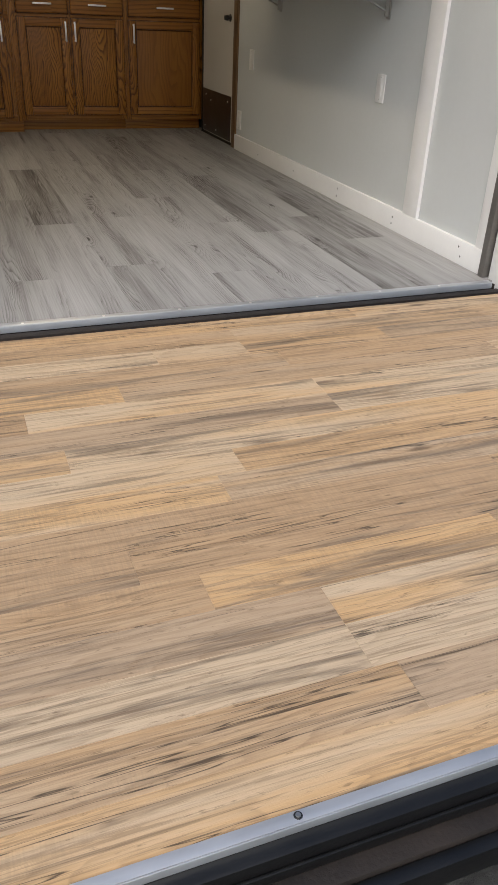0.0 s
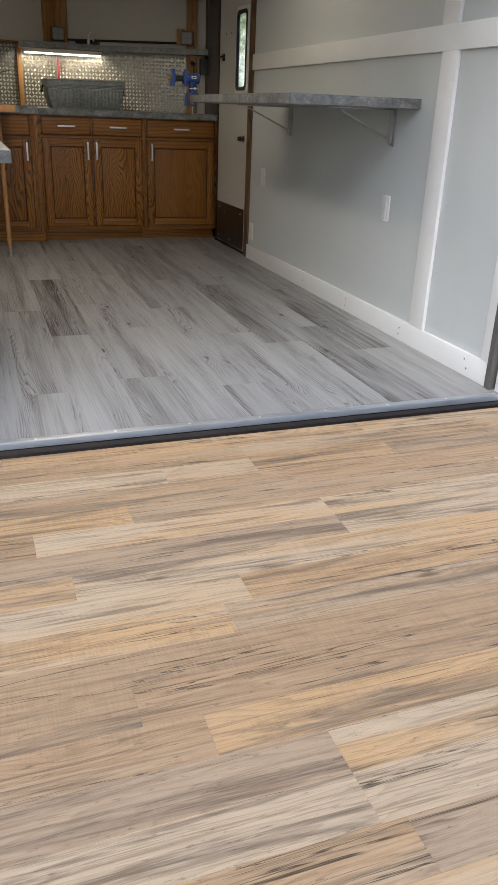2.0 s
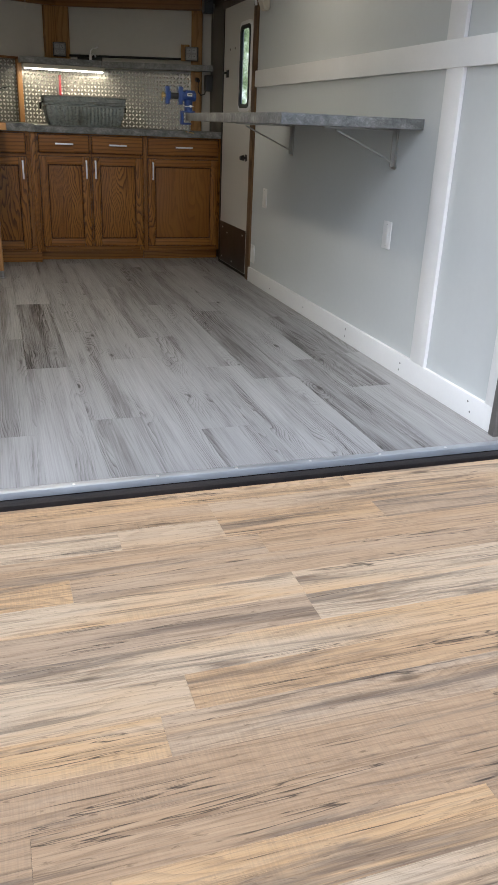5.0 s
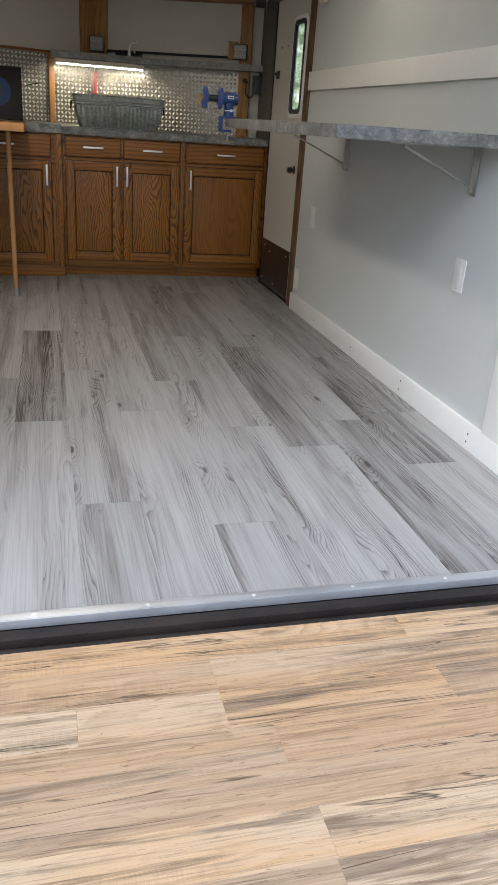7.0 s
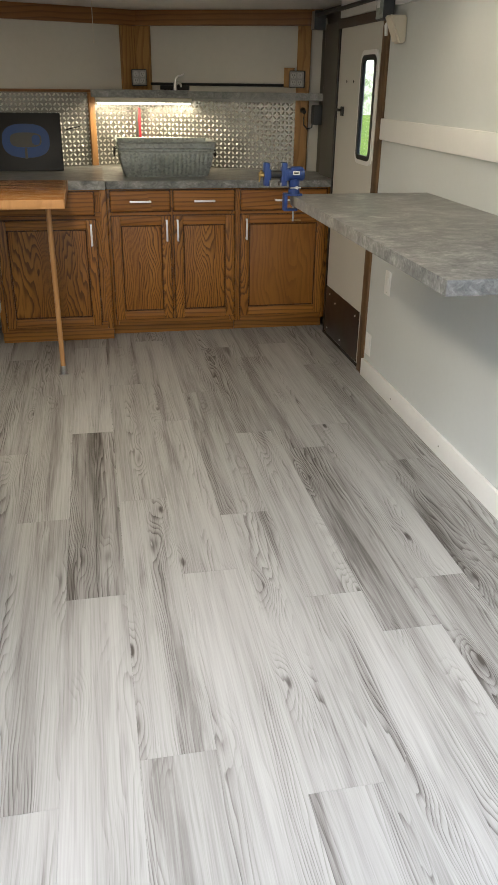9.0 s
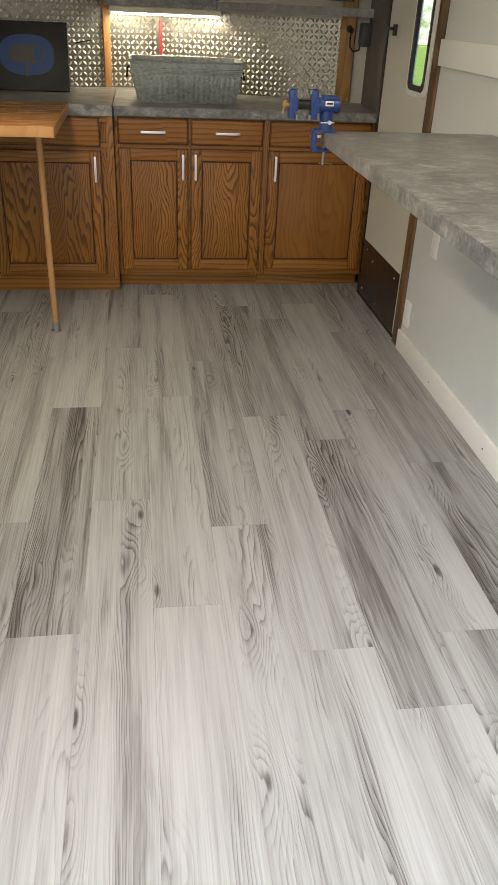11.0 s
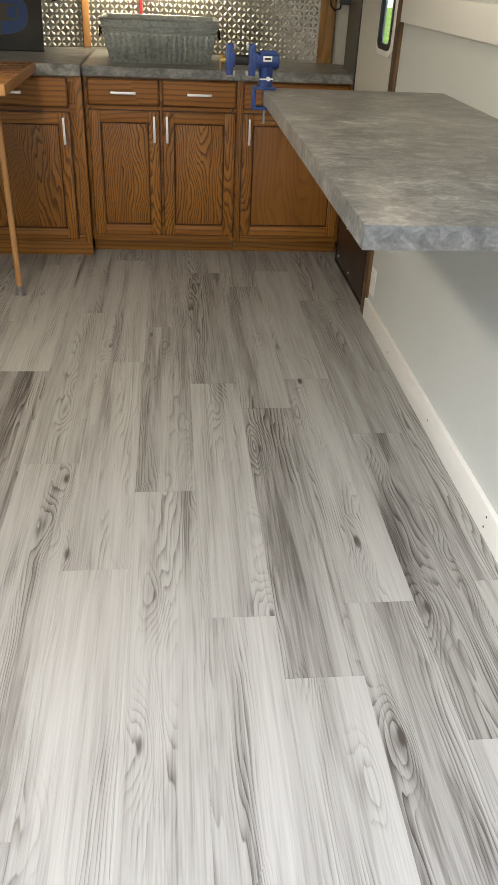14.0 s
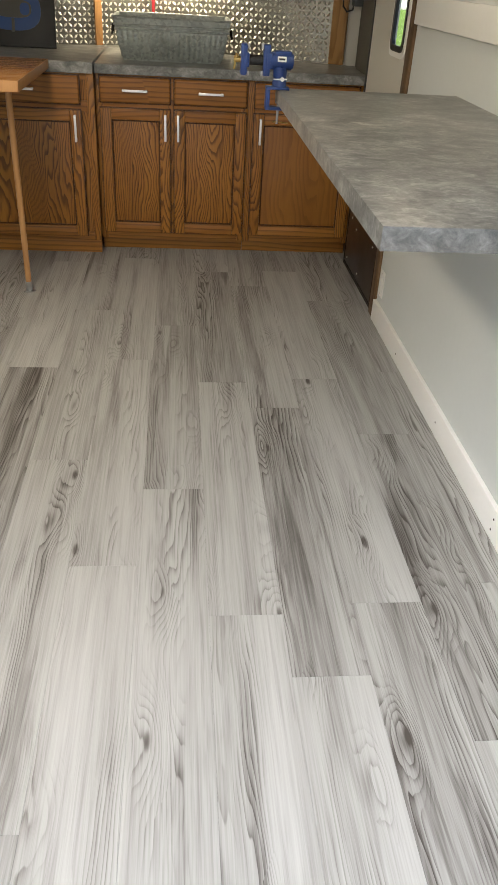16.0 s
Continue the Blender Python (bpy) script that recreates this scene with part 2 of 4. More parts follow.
def metal_mat(name, colour, rough=0.3, vary=0.15, scale=6.0, spangle=False, metallic=1.0):
    n = Nodes(name)
    if spangle:
        v = n.add("ShaderNodeTexVoronoi")
        n.link(n.obj(), v.inputs["Vector"])
        v.inputs["Scale"].default_value = 70
        bw = n.add("ShaderNodeRGBToBW")
        n.link(v.outputs["Color"], bw.inputs[0])
        f = n.math("ADD", n.math("MULTIPLY", bw.outputs[0], 0.5), n.math("MULTIPLY", n.noise(n.obj(), scale, 4), 0.5))
    else:
        f = n.math("ADD", n.math("MULTIPLY", n.noise(n.obj(), scale, 4), 0.6), n.math("MULTIPLY", n.noise(n.obj((8, 90, 90)), 1.0, 3), 0.4))
    lo = tuple(c * (1 - vary) for c in colour)
    hi = tuple(min(1, c * (1 + vary)) for c in colour)
    n.set(Base_Color=n.ramp(f, [(0.3, lo), (0.7, hi)]), Metallic=metallic, Roughness=n.math("MULTIPLY_ADD", f, 0.3, max(0.04, rough - 0.15)))
    return n.mat


def glow_mat(name, colour, strength):
    n = Nodes(name)
    n.set(Base_Color=(0.8, 0.8, 0.8), Emission_Color=colour, Emission_Strength=strength)
    return n.mat


# ---------------------------------------------------------------- materials
M_PLANK = grey_plank_mat()
M_DECK = deck_plank_mat()
M_WALL = plain("wall_paint", (0.575, 0.600, 0.593), 0.5, 0, 0.03, 2.5, 0.03)
M_TRIM = plain("white_trim_paint", (0.80, 0.80, 0.78), 0.42, 0, 0.03, 5, 0.03)
M_CEIL = plain("ceiling_panel", (0.62, 0.62, 0.60), 0.55, 0, 0.04, 2)
M_NOSE = plain("nose_wall_panel", (0.60, 0.58, 0.52), 0.55, 0, 0.05, 2)
M_OAK = oak_mat("stained_oak", (0.38, 0.166, 0.028), (0.285, 0.116, 0.019), (0.050, 0.017, 0.004), rings=26)
# Edge stain, darkened to carry the shadow lines of doors and drawers.
M_BEAD = oak_mat("stain_and_shadow_edge", (0.105, 0.040, 0.010), (0.080, 0.030, 0.008), (0.03, 0.011, 0.004), rings=14)
M_OAKH = oak_mat("stained_oak_level", (0.355, 0.154, 0.028), (0.265, 0.107, 0.019), (0.072, 0.025, 0.007), axis="x", rings=13, strength=0.6)
M_VENEER = oak_mat("flat_oak_veneer", (0.315, 0.134, 0.025), (0.255, 0.103, 0.019), (0.10, 0.038, 0.010), rings=12, strength=0.35)
M_PINE = oak_mat("pine_stud", (0.44, 0.25, 0.085), (0.38, 0.20, 0.06), (0.16, 0.065, 0.02), axis="z", rough=0.5, rings=10, strength=0.6)
M_PINEH = oak_mat("pine_beam", (0.30, 0.14, 0.042), (0.23, 0.10, 0.028), (0.095, 0.035, 0.011), axis="x", rough=0.5, rings=10, strength=0.6)
M_BIRCH = oak_mat("birch_table", (0.43, 0.21, 0.062), (0.37, 0.172, 0.048), (0.24, 0.10, 0.028), axis="x", rough=0.22, rings=8, strength=0.355)
M_DOWEL = oak_mat("dowel_wood", (0.50, 0.275, 0.11), (0.43, 0.225, 0.085), (0.30, 0.14, 0.05), rough=0.4, rings=8, strength=0.35)
M_EDGE = oak_mat("raw_plywood_edge", (0.20, 0.118, 0.055), (0.125, 0.07, 0.032), (0.04, 0.022, 0.012), rough=0.6, rings=6)
M_LAM = laminate_mat("slate_laminate")
M_ALU = metal_mat("brushed_aluminium", (0.60, 0.62, 0.64), 0.5, 0.12, metallic=0.75)
# One metal in two tones: dark reflections in the plate, glints in the lozenges.
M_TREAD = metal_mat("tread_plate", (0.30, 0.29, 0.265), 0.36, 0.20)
M_LOZENGE = metal_mat("glint_lozenge", (0.86, 0.84, 0.80), 0.38, 0.10)
M_GALV = metal_mat("galvanised_steel", (0.37, 0.40, 0.38), 0.48, 0.22, 9, True, 0.5)
M_CHROME = metal_mat("satin_nickel", (0.90, 0.89, 0.87), 0.36, 0.04, metallic=0.8)
M_STEEL = metal_mat("bracket_steel", (0.50, 0.50, 0.48), 0.4, 0.1)
M_SILL = plain("worn_dark_steel", (0.017, 0.012, 0.009), 0.72, 0.0, 0.8, 9, 0.5)
M_BLACK = plain("black_plastic", (0.012, 0.012, 0.013), 0.4, 0, 0.2, 10)
M_RUBBER = plain("black_rubber", (0.006, 0.006, 0.006), 0.38, 0, 0.25, 10, 0.2)
M_DOOR = plain("door_panel", (0.60, 0.585, 0.53), 0.45, 0, 0.03, 3)
M_KICK = plain("brown_kick_plate", (0.035, 0.022, 0.016), 0.35, 0.1, 0.3, 6)
M_BLUE = plain("blue_enamel", (0.020, 0.050, 0.20), 0.32, 0, 0.2, 14)
M_JAW = metal_mat("bare_jaw_steel", (0.45, 0.45, 0.45), 0.35, 0.1)
M_BRASS = metal_mat("brass", (0.65, 0.45, 0.16), 0.3, 0.1)
M_RED = plain("red_plastic", (0.26, 0.014, 0.022), 0.4, 0, 0.1, 8)
M_WHITEP = plain("white_plastic", (0.80, 0.80, 0.78), 0.35, 0, 0.02, 6)
M_GREYBOX = plain("dark_grey_box", (0.06, 0.065, 0.07), 0.5, 0.2, 0.2, 8)
M_CREAM = plain("aged_beige_plastic", (0.62, 0.58, 0.48), 0.4, 0, 0.06, 8)
M_ASPHALT = plain("asphalt", (0.05, 0.05, 0.046), 0.85, 0, 0.9, 22, 1.0)
M_TUBE = glow_mat("lamp_tube", (1.0, 0.90, 0.72, 1), 3.0)
M_SIGNBLUE = plain("sign_blue", (0.004, 0.045, 0.19), 0.5, 0, 0.1, 6)
M_SIGNGREY = plain("sign_grey", (0.05, 0.05, 0.048), 0.5, 0, 0.15, 6)
M_SOCKET = plain("grey_socket", (0.36, 0.355, 0.34), 0.4, 0, 0.05, 8)
# Wall panel with the corner's shadow put into its colour.
M_SHADEPANEL = plain("shaded_corner_panel", (0.10, 0.095, 0.082), 0.5, 0, 0.1, 4)
M_COVER = metal_mat("dull_cover_steel", (0.26, 0.26, 0.25), 0.45, 0.15, metallic=0.5)
M_BOARD = plain("black_board", (0.006, 0.006, 0.007), 0.55, 0, 0.2, 10)
M_JAMB = metal_mat("dull_jamb_metal", (0.20, 0.19, 0.175), 0.5, 0.15, metallic=0.6)
M_BRICKDARK = plain("brown_header", (0.06, 0.04, 0.03), 0.5, 0, 0.3, 8)


# ---------------------------------------------------------------- mesh helpers
def bm_new():
    return bmesh.new()


def bx(bm, x0, x1, y0, y1, z0, z1, bev=0.0, seg=2, m=None):
    """Adds a box, its edges rounded by bev."""
    t = bmesh.new()
    bmesh.ops.create_cube(t, size=1.0)
    for v in t.verts:
        v.co = Vector(((x0 + x1) / 2 + v.co.x * (x1 - x0), (y0 + y1) / 2 + v.co.y * (y1 - y0), (z0 + z1) / 2 + v.co.z * (z1 - z0)))
    if bev:
        bmesh.ops.bevel(t, geom=t.edges[:], offset=bev, segments=seg, affect="EDGES", profile=0.6)
    return merge(bm, t, m)


def merge(bm, t, m=None):
    if m is not None:
        bmesh.ops.transform(t, matrix=m, verts=t.verts[:])
    me = bpy.data.meshes.new("tmp")
    t.to_mesh(me)
    t.free()
    bm.from_mesh(me)
    bpy.data.meshes.remove(me)
    return bm


def cyl(bm, a, b, r, r2=None, seg=20, bev=0.0):
    """Adds a rod from a to b."""
    a, b = Vector(a), Vector(b)
    t = bmesh.new()
    d = b - a
    bmesh.ops.create_cone(t, cap_ends=True, segments=seg, radius1=r, radius2=r if r2 is None else r2, depth=d.length)
    if bev:
        es = [e for e in t.edges if all(len(f.verts) > 4 for f in e.link_faces) or any(len(f.verts) > 4 for f in e.link_faces)]
        bmesh.ops.bevel(t, geom=es, offset=bev, segments=2, affect="EDGES")
    m = Matrix.Translation((a + b) / 2) @ d.to_track_quat("Z", "Y").to_matrix().to_4x4()
    return merge(bm, t, m)


def tube(bm, pts, r, seg=10):
    """Adds a bent round bar through pts."""
    ps = [Vector(p) for p in pts]
    rings = []
    for i, p in enumerate(ps):
        d = (ps[min(i + 1, len(ps) - 1)] - ps[max(i - 1, 0)]).normalized()
        q = d.to_track_quat("Z", "Y")
        rings.append([bm.verts.new(p + q @ Vector((r * math.cos(6.28319 * k / seg), r * math.sin(6.28319 * k / seg), 0))) for k in range(seg)])
    for a, b in zip(rings, rings[1:]):
        for k in range(seg):
            bm.faces.new((a[k], a[(k + 1) % seg], b[(k + 1) % seg], b[k]))
    bm.faces.new(rings[0][::-1])
    bm.faces.new(rings[-1])
    return bm


def prism(bm, outline, z0, z1, bev=0.0):
    """Adds an upright prism over a plan outline."""
    t = bmesh.new()
    lo = [t.verts.new((x, y, z0)) for x, y in outline]
    hi = [t.verts.new((x, y, z1)) for x, y in outline]
    t.faces.new(lo[::-1])
    t.faces.new(hi)
    k = len(lo)
    for i in range(k):
        t.faces.new((lo[i], lo[(i + 1) % k], hi[(i + 1) % k], hi[i]))
    bmesh.ops.recalc_face_normals(t, faces=t.faces[:])
    if bev:
        bmesh.ops.bevel(t, geom=t.edges[:], offset=bev, segments=2, affect="EDGES")
    return merge(bm, t)


def finish(ob, material, smooth=30):
    me = ob.data
    me.materials.append(material)
    if smooth:
        me.shade_smooth()
        me.set_sharp_from_angle(angle=radians(smooth))
    return ob


def part(name, bm, material, parent=None, label="", smooth=30):
    me = bpy.data.meshes.new(name)
    bmesh.ops.recalc_face_normals(bm, faces=bm.faces[:])
    bm.to_mesh(me)
    bm.free()
    ob = finish(new(name, me), material, smooth)
    ob.parent = parent
    if label:
        ob["label"] = label
    return ob


def thing(name, label, category, group="", kind="", at=(0, 0, 0)):
    ob = new(name)
    ob.empty_display_size = 0.05
    ob.location = at
    return tagged(ob, label, category, group, kind)


def box(name, dims, material, parent=None, bev=0.002, label=""):
    return part(name, bx(bm_new(), *dims, bev=bev), material, parent, label)


def structure(ob, label, category):
    return tagged(ob, label, category, "", "structure")

# ---------------------------------------------------------------- plan
FLOOR_L, NOSE_Y, APEX = -2.43, 4.5, (-1.117, 5.0)     # left wall, start of the nose, tip of the nose
CEIL = 1.96
GROUND = -0.50
DECK_Z = 0.0
DECK_FAR, DECK_NEAR = -0.143, -1.876
WALL_R = 0.0
FRONT_X = 0.06                                        # wall plane past the side door

# ---------------------------------------------------------------- ground and shell
bm = bm_new()
bx(bm, -400, 400, -400, 400, GROUND - 0.3, GROUND)
structure(part("ground", bm, M_ASPHALT), "dark grey rough asphalt driveway", "ground")

sub = structure(box("floor", (FLOOR_L, FRONT_X, -0.02, 5.1, -0.06, -0.009), M_SILL, None, 0), "grey printed wood-look vinyl plank floor", "floor")
deck = structure(box("deck", (FLOOR_L - 0.02, 0.0, DECK_NEAR + 0.012, DECK_FAR, DECK_Z - 0.08, DECK_Z - 0.009), M_SILL, None, 0),
                 "honey-coloured wood-look plank floor of a lowered ramp", "deck")

# right wall, with the side door's opening
wall_right = new("wall_right")
structure(wall_right, "pale grey painted panel wall with white battens", "wall")
box("wall_panel", (WALL_R, 0.12, 0.075, 3.095, -0.06, CEIL), M_WALL, wall_right, 0)
box("wall_panel", (WALL_R + 0.031, 0.12, 3.095, 3.93, 1.83, CEIL), M_WALL, wall_right, 0)
box("wall_panel", (FRONT_X, FRONT_X + 0.02, 3.985, NOSE_Y + 0.02, -0.06, CEIL), M_SHADEPANEL, wall_right, 0)
wall_left = structure(box("wall_left", (FLOOR_L - 0.12, FLOOR_L, 0.0, NOSE_Y + 0.02, -0.06, CEIL), M_WALL, None, 0), "pale grey painted side wall", "wall")


def nose_wall(name, a, b):
    a, b = Vector((*a, 0)), Vector((*b, 0))
    n = Vector((-(b - a).y, (b - a).x, 0)).normalized()
    if n.y < 0:
        n = -n
    bm = prism(bm_new(), [a.xy, b.xy, (b + n * 0.1).xy, (a + n * 0.1).xy], -0.06, CEIL)
    return structure(part(name, bm, M_NOSE), "grey panelled slanted nose wall", "wall")


nose_wall("wall_nose_right", (FRONT_X, NOSE_Y), APEX)
nose_wall("wall_nose_left", APEX, (FLOOR_L, NOSE_Y))
bm = prism(bm_new(), [(FLOOR_L - 0.12, -0.02), (0.12, -0.02), (0.22, NOSE_Y + 0.1), (APEX[0], APEX[1] + 0.12), (FLOOR_L - 0.12, NOSE_Y + 0.1)], CEIL, CEIL + 0.08)
structure(part("ceiling", bm, M_CEIL), "grey-white panelled low ceiling with seams", "ceiling")
bm = bm_new()
for y in (1.2, 2.4, 3.6):
    bx(bm, FLOOR_L, -0.01, y - 0.012, y + 0.012, CEIL - 0.004, CEIL + 0.002)
structure(part("ceiling_seam_trim", bm, M_CEIL), "thin batten strips over ceiling seams", "trim")

# trim of the right wall
structure(box("baseboard", (-0.018, WALL_R - 0.0005, 0.075, 3.09, 0.0, 0.100), M_TRIM), "white painted baseboard with nail holes", "trim")
structure(box("belt_trim", (-0.018, WALL_R - 0.0005, 0.075, 3.09, 1.277, 1.376), M_TRIM), "white painted horizontal belt board", "trim")
structure(box("batten_trim", (-0.017, WALL_R - 0.0005, 0.597, 0.716, 0.100, 1.277), M_TRIM), "white painted upright batten", "trim")
structure(box("batten_trim", (-0.017, WALL_R - 0.0005, 0.622, 0.742, 1.376, 1.87), M_TRIM), "white painted upright batten", "trim")
structure(box("end_trim", (-0.017, WALL_R - 0.0005, 0.075, 0.135, 0.100, 1.277), M_TRIM), "white painted upright end board", "trim")
structure(box("end_trim", (-0.017, WALL_R - 0.0005, 0.075, 0.135, 1.376, 1.87), M_TRIM), "white painted upright end board", "trim")
structure(box("ceiling_trim", (-0.017, WALL_R - 0.0005, 0.075, 3.88, 1.87, CEIL), M_TRIM), "white painted strip under the ceiling", "trim")

# rear opening: jambs, header and sill
jamb = structure(new("rear_jamb"), "grey metal rear door post", "door frame")
box("post", (-0.026, 0.10, 0.040, 0.0745, -0.05, CEIL - 0.001), M_JAMB, jamb, 0.004)
box("outer_post", (-0.005, 0.16, -0.06, 0.0295, -0.45, CEIL - 0.001), M_TRIM, jamb, 0.004)
jamb = structure(new("rear_jamb"), "grey metal rear door post", "door frame")
box("post", (FLOOR_L - 0.03, FLOOR_L + 0.02, -0.05, -0.001, -0.05, CEIL), M_STEEL, jamb, 0.004)
structure(box("rear_header", (FLOOR_L - 0.12, 0.16, -0.06, -0.021, CEIL - 0.02, CEIL + 0.15), M_TRIM), "white metal header over the rear opening", "door frame")

sill = structure(new("threshold"), "worn dark steel sill with aluminium edge strip", "threshold")
box("edge_strip", (FLOOR_L, -0.027, -0.028, 0.0, -0.004, 0.0035), M_ALU, sill, 0.001, "bright aluminium edge strip")
box("edge_lip", (FLOOR_L, -0.027, -0.0315, -0.0285, -0.020, 0.003), M_ALU, sill, 0.001)
box("flat_bar", (FLOOR_L, 0.02, -0.070, -0.032, -0.050, -0.021), M_SILL, sill, 0.004)
bm = cyl(bm_new(), (FLOOR_L, -0.084, -0.050), (0.02, -0.084, -0.050), 0.013, seg=18)
part("hinge_bar", bm, M_SILL, sill)
box("trough", (FLOOR_L, 0.02, -0.14, -0.09, -0.16, -0.115), M_SILL, sill, 0.003)

edge = structure(new("deck_edge"), "aluminium angle and black frame along the ramp edge", "deck edge")
box("edge_strip", (FLOOR_L, 0.0, DECK_NEAR - 0.004, DECK_NEAR + 0.014, DECK_Z + 0.0005, DECK_Z + 0.0035), M_ALU, edge, 0.001, "bright aluminium edge strip")
box("edge_lip", (FLOOR_L, 0.0, DECK_NEAR - 0.007, DECK_NEAR - 0.0045, DECK_Z - 0.012, DECK_Z + 0.003), M_ALU, edge, 0.001)
box("rubber_seal", (FLOOR_L, 0.0, DECK_NEAR - 0.03, DECK_NEAR + 0.011, DECK_Z - 0.055, DECK_Z - 0.0125), M_RUBBER, edge, 0.006)
box("seal_lip", (FLOOR_L, 0.0, DECK_NEAR - 0.036, DECK_NEAR - 0.0305, DECK_Z - 0.056, DECK_Z - 0.036), M_RUBBER, edge, 0.002)
box("frame_rail", (FLOOR_L, 0.0, DECK_NEAR - 0.062, DECK_NEAR + 0.011, DECK_Z - 0.12, DECK_Z - 0.062), M_SILL, edge, 0.006)
box("frame_rail", (FLOOR_L, 0.0, DECK_NEAR - 0.085, DECK_NEAR - 0.0625, DECK_Z - 0.12, DECK_Z - 0.07), M_RUBBER, edge, 0.006)
box("side_strip", (0.001, 0.022, DECK_NEAR, DECK_FAR, DECK_Z - 0.08, DECK_Z + 0.004), M_ALU, edge, 0.001)


# ---------------------------------------------------------------- base cabinets
def bar_handle(parent, x, z, y, length, upright):
    """Flat bar pull with two feet."""
    bm = bm_new()
    h = length / 2
    if upright:
        bx(bm, x - 0.006, x + 0.006, y - 0.030, y - 0.022, z - h, z + h, 0.002)
        for s in (-1, 1):
            bx(bm, x - 0.005, x + 0.005, y - 0.024, y, z + s * (h - 0.008) - 0.006, z + s * (h - 0.008) + 0.006, 0.0015)
    else:
        bx(bm, x - h, x + h, y - 0.030, y - 0.022, z - 0.006, z + 0.006, 0.002)
        for s in (-1, 1):
            bx(bm, x + s * (h - 0.008) - 0.006, x + s * (h - 0.008) + 0.006, y - 0.024, y, z - 0.005, z + 0.005, 0.0015)
    return part("handle", bm, M_CHROME, parent, "satin nickel bar handle")


def cabinet(x0, x1, y, top, bays, label, depth=0.5, panel=M_OAK, toe=0.06, lo=0.116, hi=0.772):
    """Base cabinet whose face frame lies in the plane y. bays: (door x0, x1, handle x or None)."""
    cab = thing("base_cabinet", label, "cabinet", at=(x0, y, 0))
    ox = Vector((x0, y, 0))

    def put(ob):
        ob.data.transform(Matrix.Translation(-ox))
        return ob
    bm = bm_new()
    bx(bm, x0 + 0.001, x1 - 0.001, y + 0.021, y + depth, 0.090, top - 0.002)
    put(part("body", bm, M_OAK, cab))
    put(box("toe_kick", (x0 + 0.001, x1 - 0.001, y + toe, y + toe + 0.02, 0.001, 0.089), M_OAKH, cab, 0.001))
    stiles = [(x0, x0 + 0.036, 0.078, top), (x1 - 0.036, x1, 0.078, top)]
    stiles += [((p[1] + q[0]) / 2 - 0.022, (p[1] + q[0]) / 2 + 0.022, lo + 0.015, top - 0.031) for p, q in zip(bays, bays[1:])]
    for sa, sb, za, zb in stiles:
        put(box("stile", (sa, sb, y, y + 0.02, za, zb), M_OAK, cab, 0.0015))
    for za, zb in ((0.078, lo + 0.014), (hi - 0.01, hi + 0.042), (top - 0.03, top)):
        put(box("rail", (x0 + 0.0365, x1 - 0.0365, y + 0.0008, y + 0.02, za, zb), M_OAKH, cab, 0.0015))
    for a, b, hx in bays:
        w = 0.056
        pb = bx(bm_new(), a + w + 0.003, b - w - 0.003, y - 0.0065, y - 0.001, lo + w + 0.003, hi - w - 0.003, 0.002)
        door = put(part("door", pb, panel, cab))
        # Lip and bead are dark strips added to draw the door's shadow lines.
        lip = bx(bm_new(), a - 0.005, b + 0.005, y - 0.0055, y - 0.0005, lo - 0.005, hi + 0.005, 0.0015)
        put(part("lip", lip, M_BEAD, door, "door edge strip, dark with stain and shadow line"))
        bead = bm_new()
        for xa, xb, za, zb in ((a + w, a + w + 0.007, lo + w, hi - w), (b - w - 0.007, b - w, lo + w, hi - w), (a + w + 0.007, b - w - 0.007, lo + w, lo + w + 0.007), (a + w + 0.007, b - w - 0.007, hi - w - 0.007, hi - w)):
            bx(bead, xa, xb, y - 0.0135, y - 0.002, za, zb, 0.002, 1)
        put(part("bead", bead, M_BEAD, door, "bead round the panel, dark with stain and shadow line"))
        for sa, sb in ((a, a + w), (b - w, b)):
            put(part("door_stile", bx(bm_new(), sa, sb, y - 0.021, y - 0.001, lo, hi, 0.006), M_OAK, door))
        for za, zb in ((lo, lo + w), (hi - w, hi)):
            put(part("door_rail", bx(bm_new(), a + w - 0.001, b - w + 0.001, y - 0.0204, y - 0.001, za, zb, 0.006), M_OAKH, door))
        if hx is not None:
            put(bar_handle(door, hx, hi - 0.086, y - 0.021, 0.132, True))
        db = bx(bm_new(), a, b, y - 0.020, y - 0.001, hi + 0.028, top - 0.012, 0.012, 3)
        drawer = put(part("drawer_front", db, M_OAKH, cab))
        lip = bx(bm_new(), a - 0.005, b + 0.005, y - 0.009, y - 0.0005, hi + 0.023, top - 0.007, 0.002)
        put(part("lip", lip, M_BEAD, drawer, "drawer edge strip, dark with stain and shadow line"))
        put(bar_handle(drawer, (a + b) / 2, (hi + 0.028 + top - 0.012) / 2, y - 0.020, 0.132, False))
    return cab


CAB_Y, CAB_TOP = 4.03, 0.935
cabinet(-1.400, -0.592, CAB_Y, CAB_TOP, [(-1.377, -1.010, -1.036), (-0.988, -0.603, -0.968)], "stained oak base cabinet with two doors and two drawers")
cabinet(-0.591, 0.028, CAB_Y, CAB_TOP, [(-0.560, 0.002, -0.526)], "stained oak base cabinet with one flat-grained door", panel=M_VENEER)
CABL_Y, CABL_TOP = 3.97, 0.938
cabinet(-2.10, -1.402, CABL_Y, CABL_TOP, [(-2.06, -1.475, -1.502)], "stained oak base cabinet standing forward of its neighbour", toe=0.02, lo=0.105, hi=0.764)

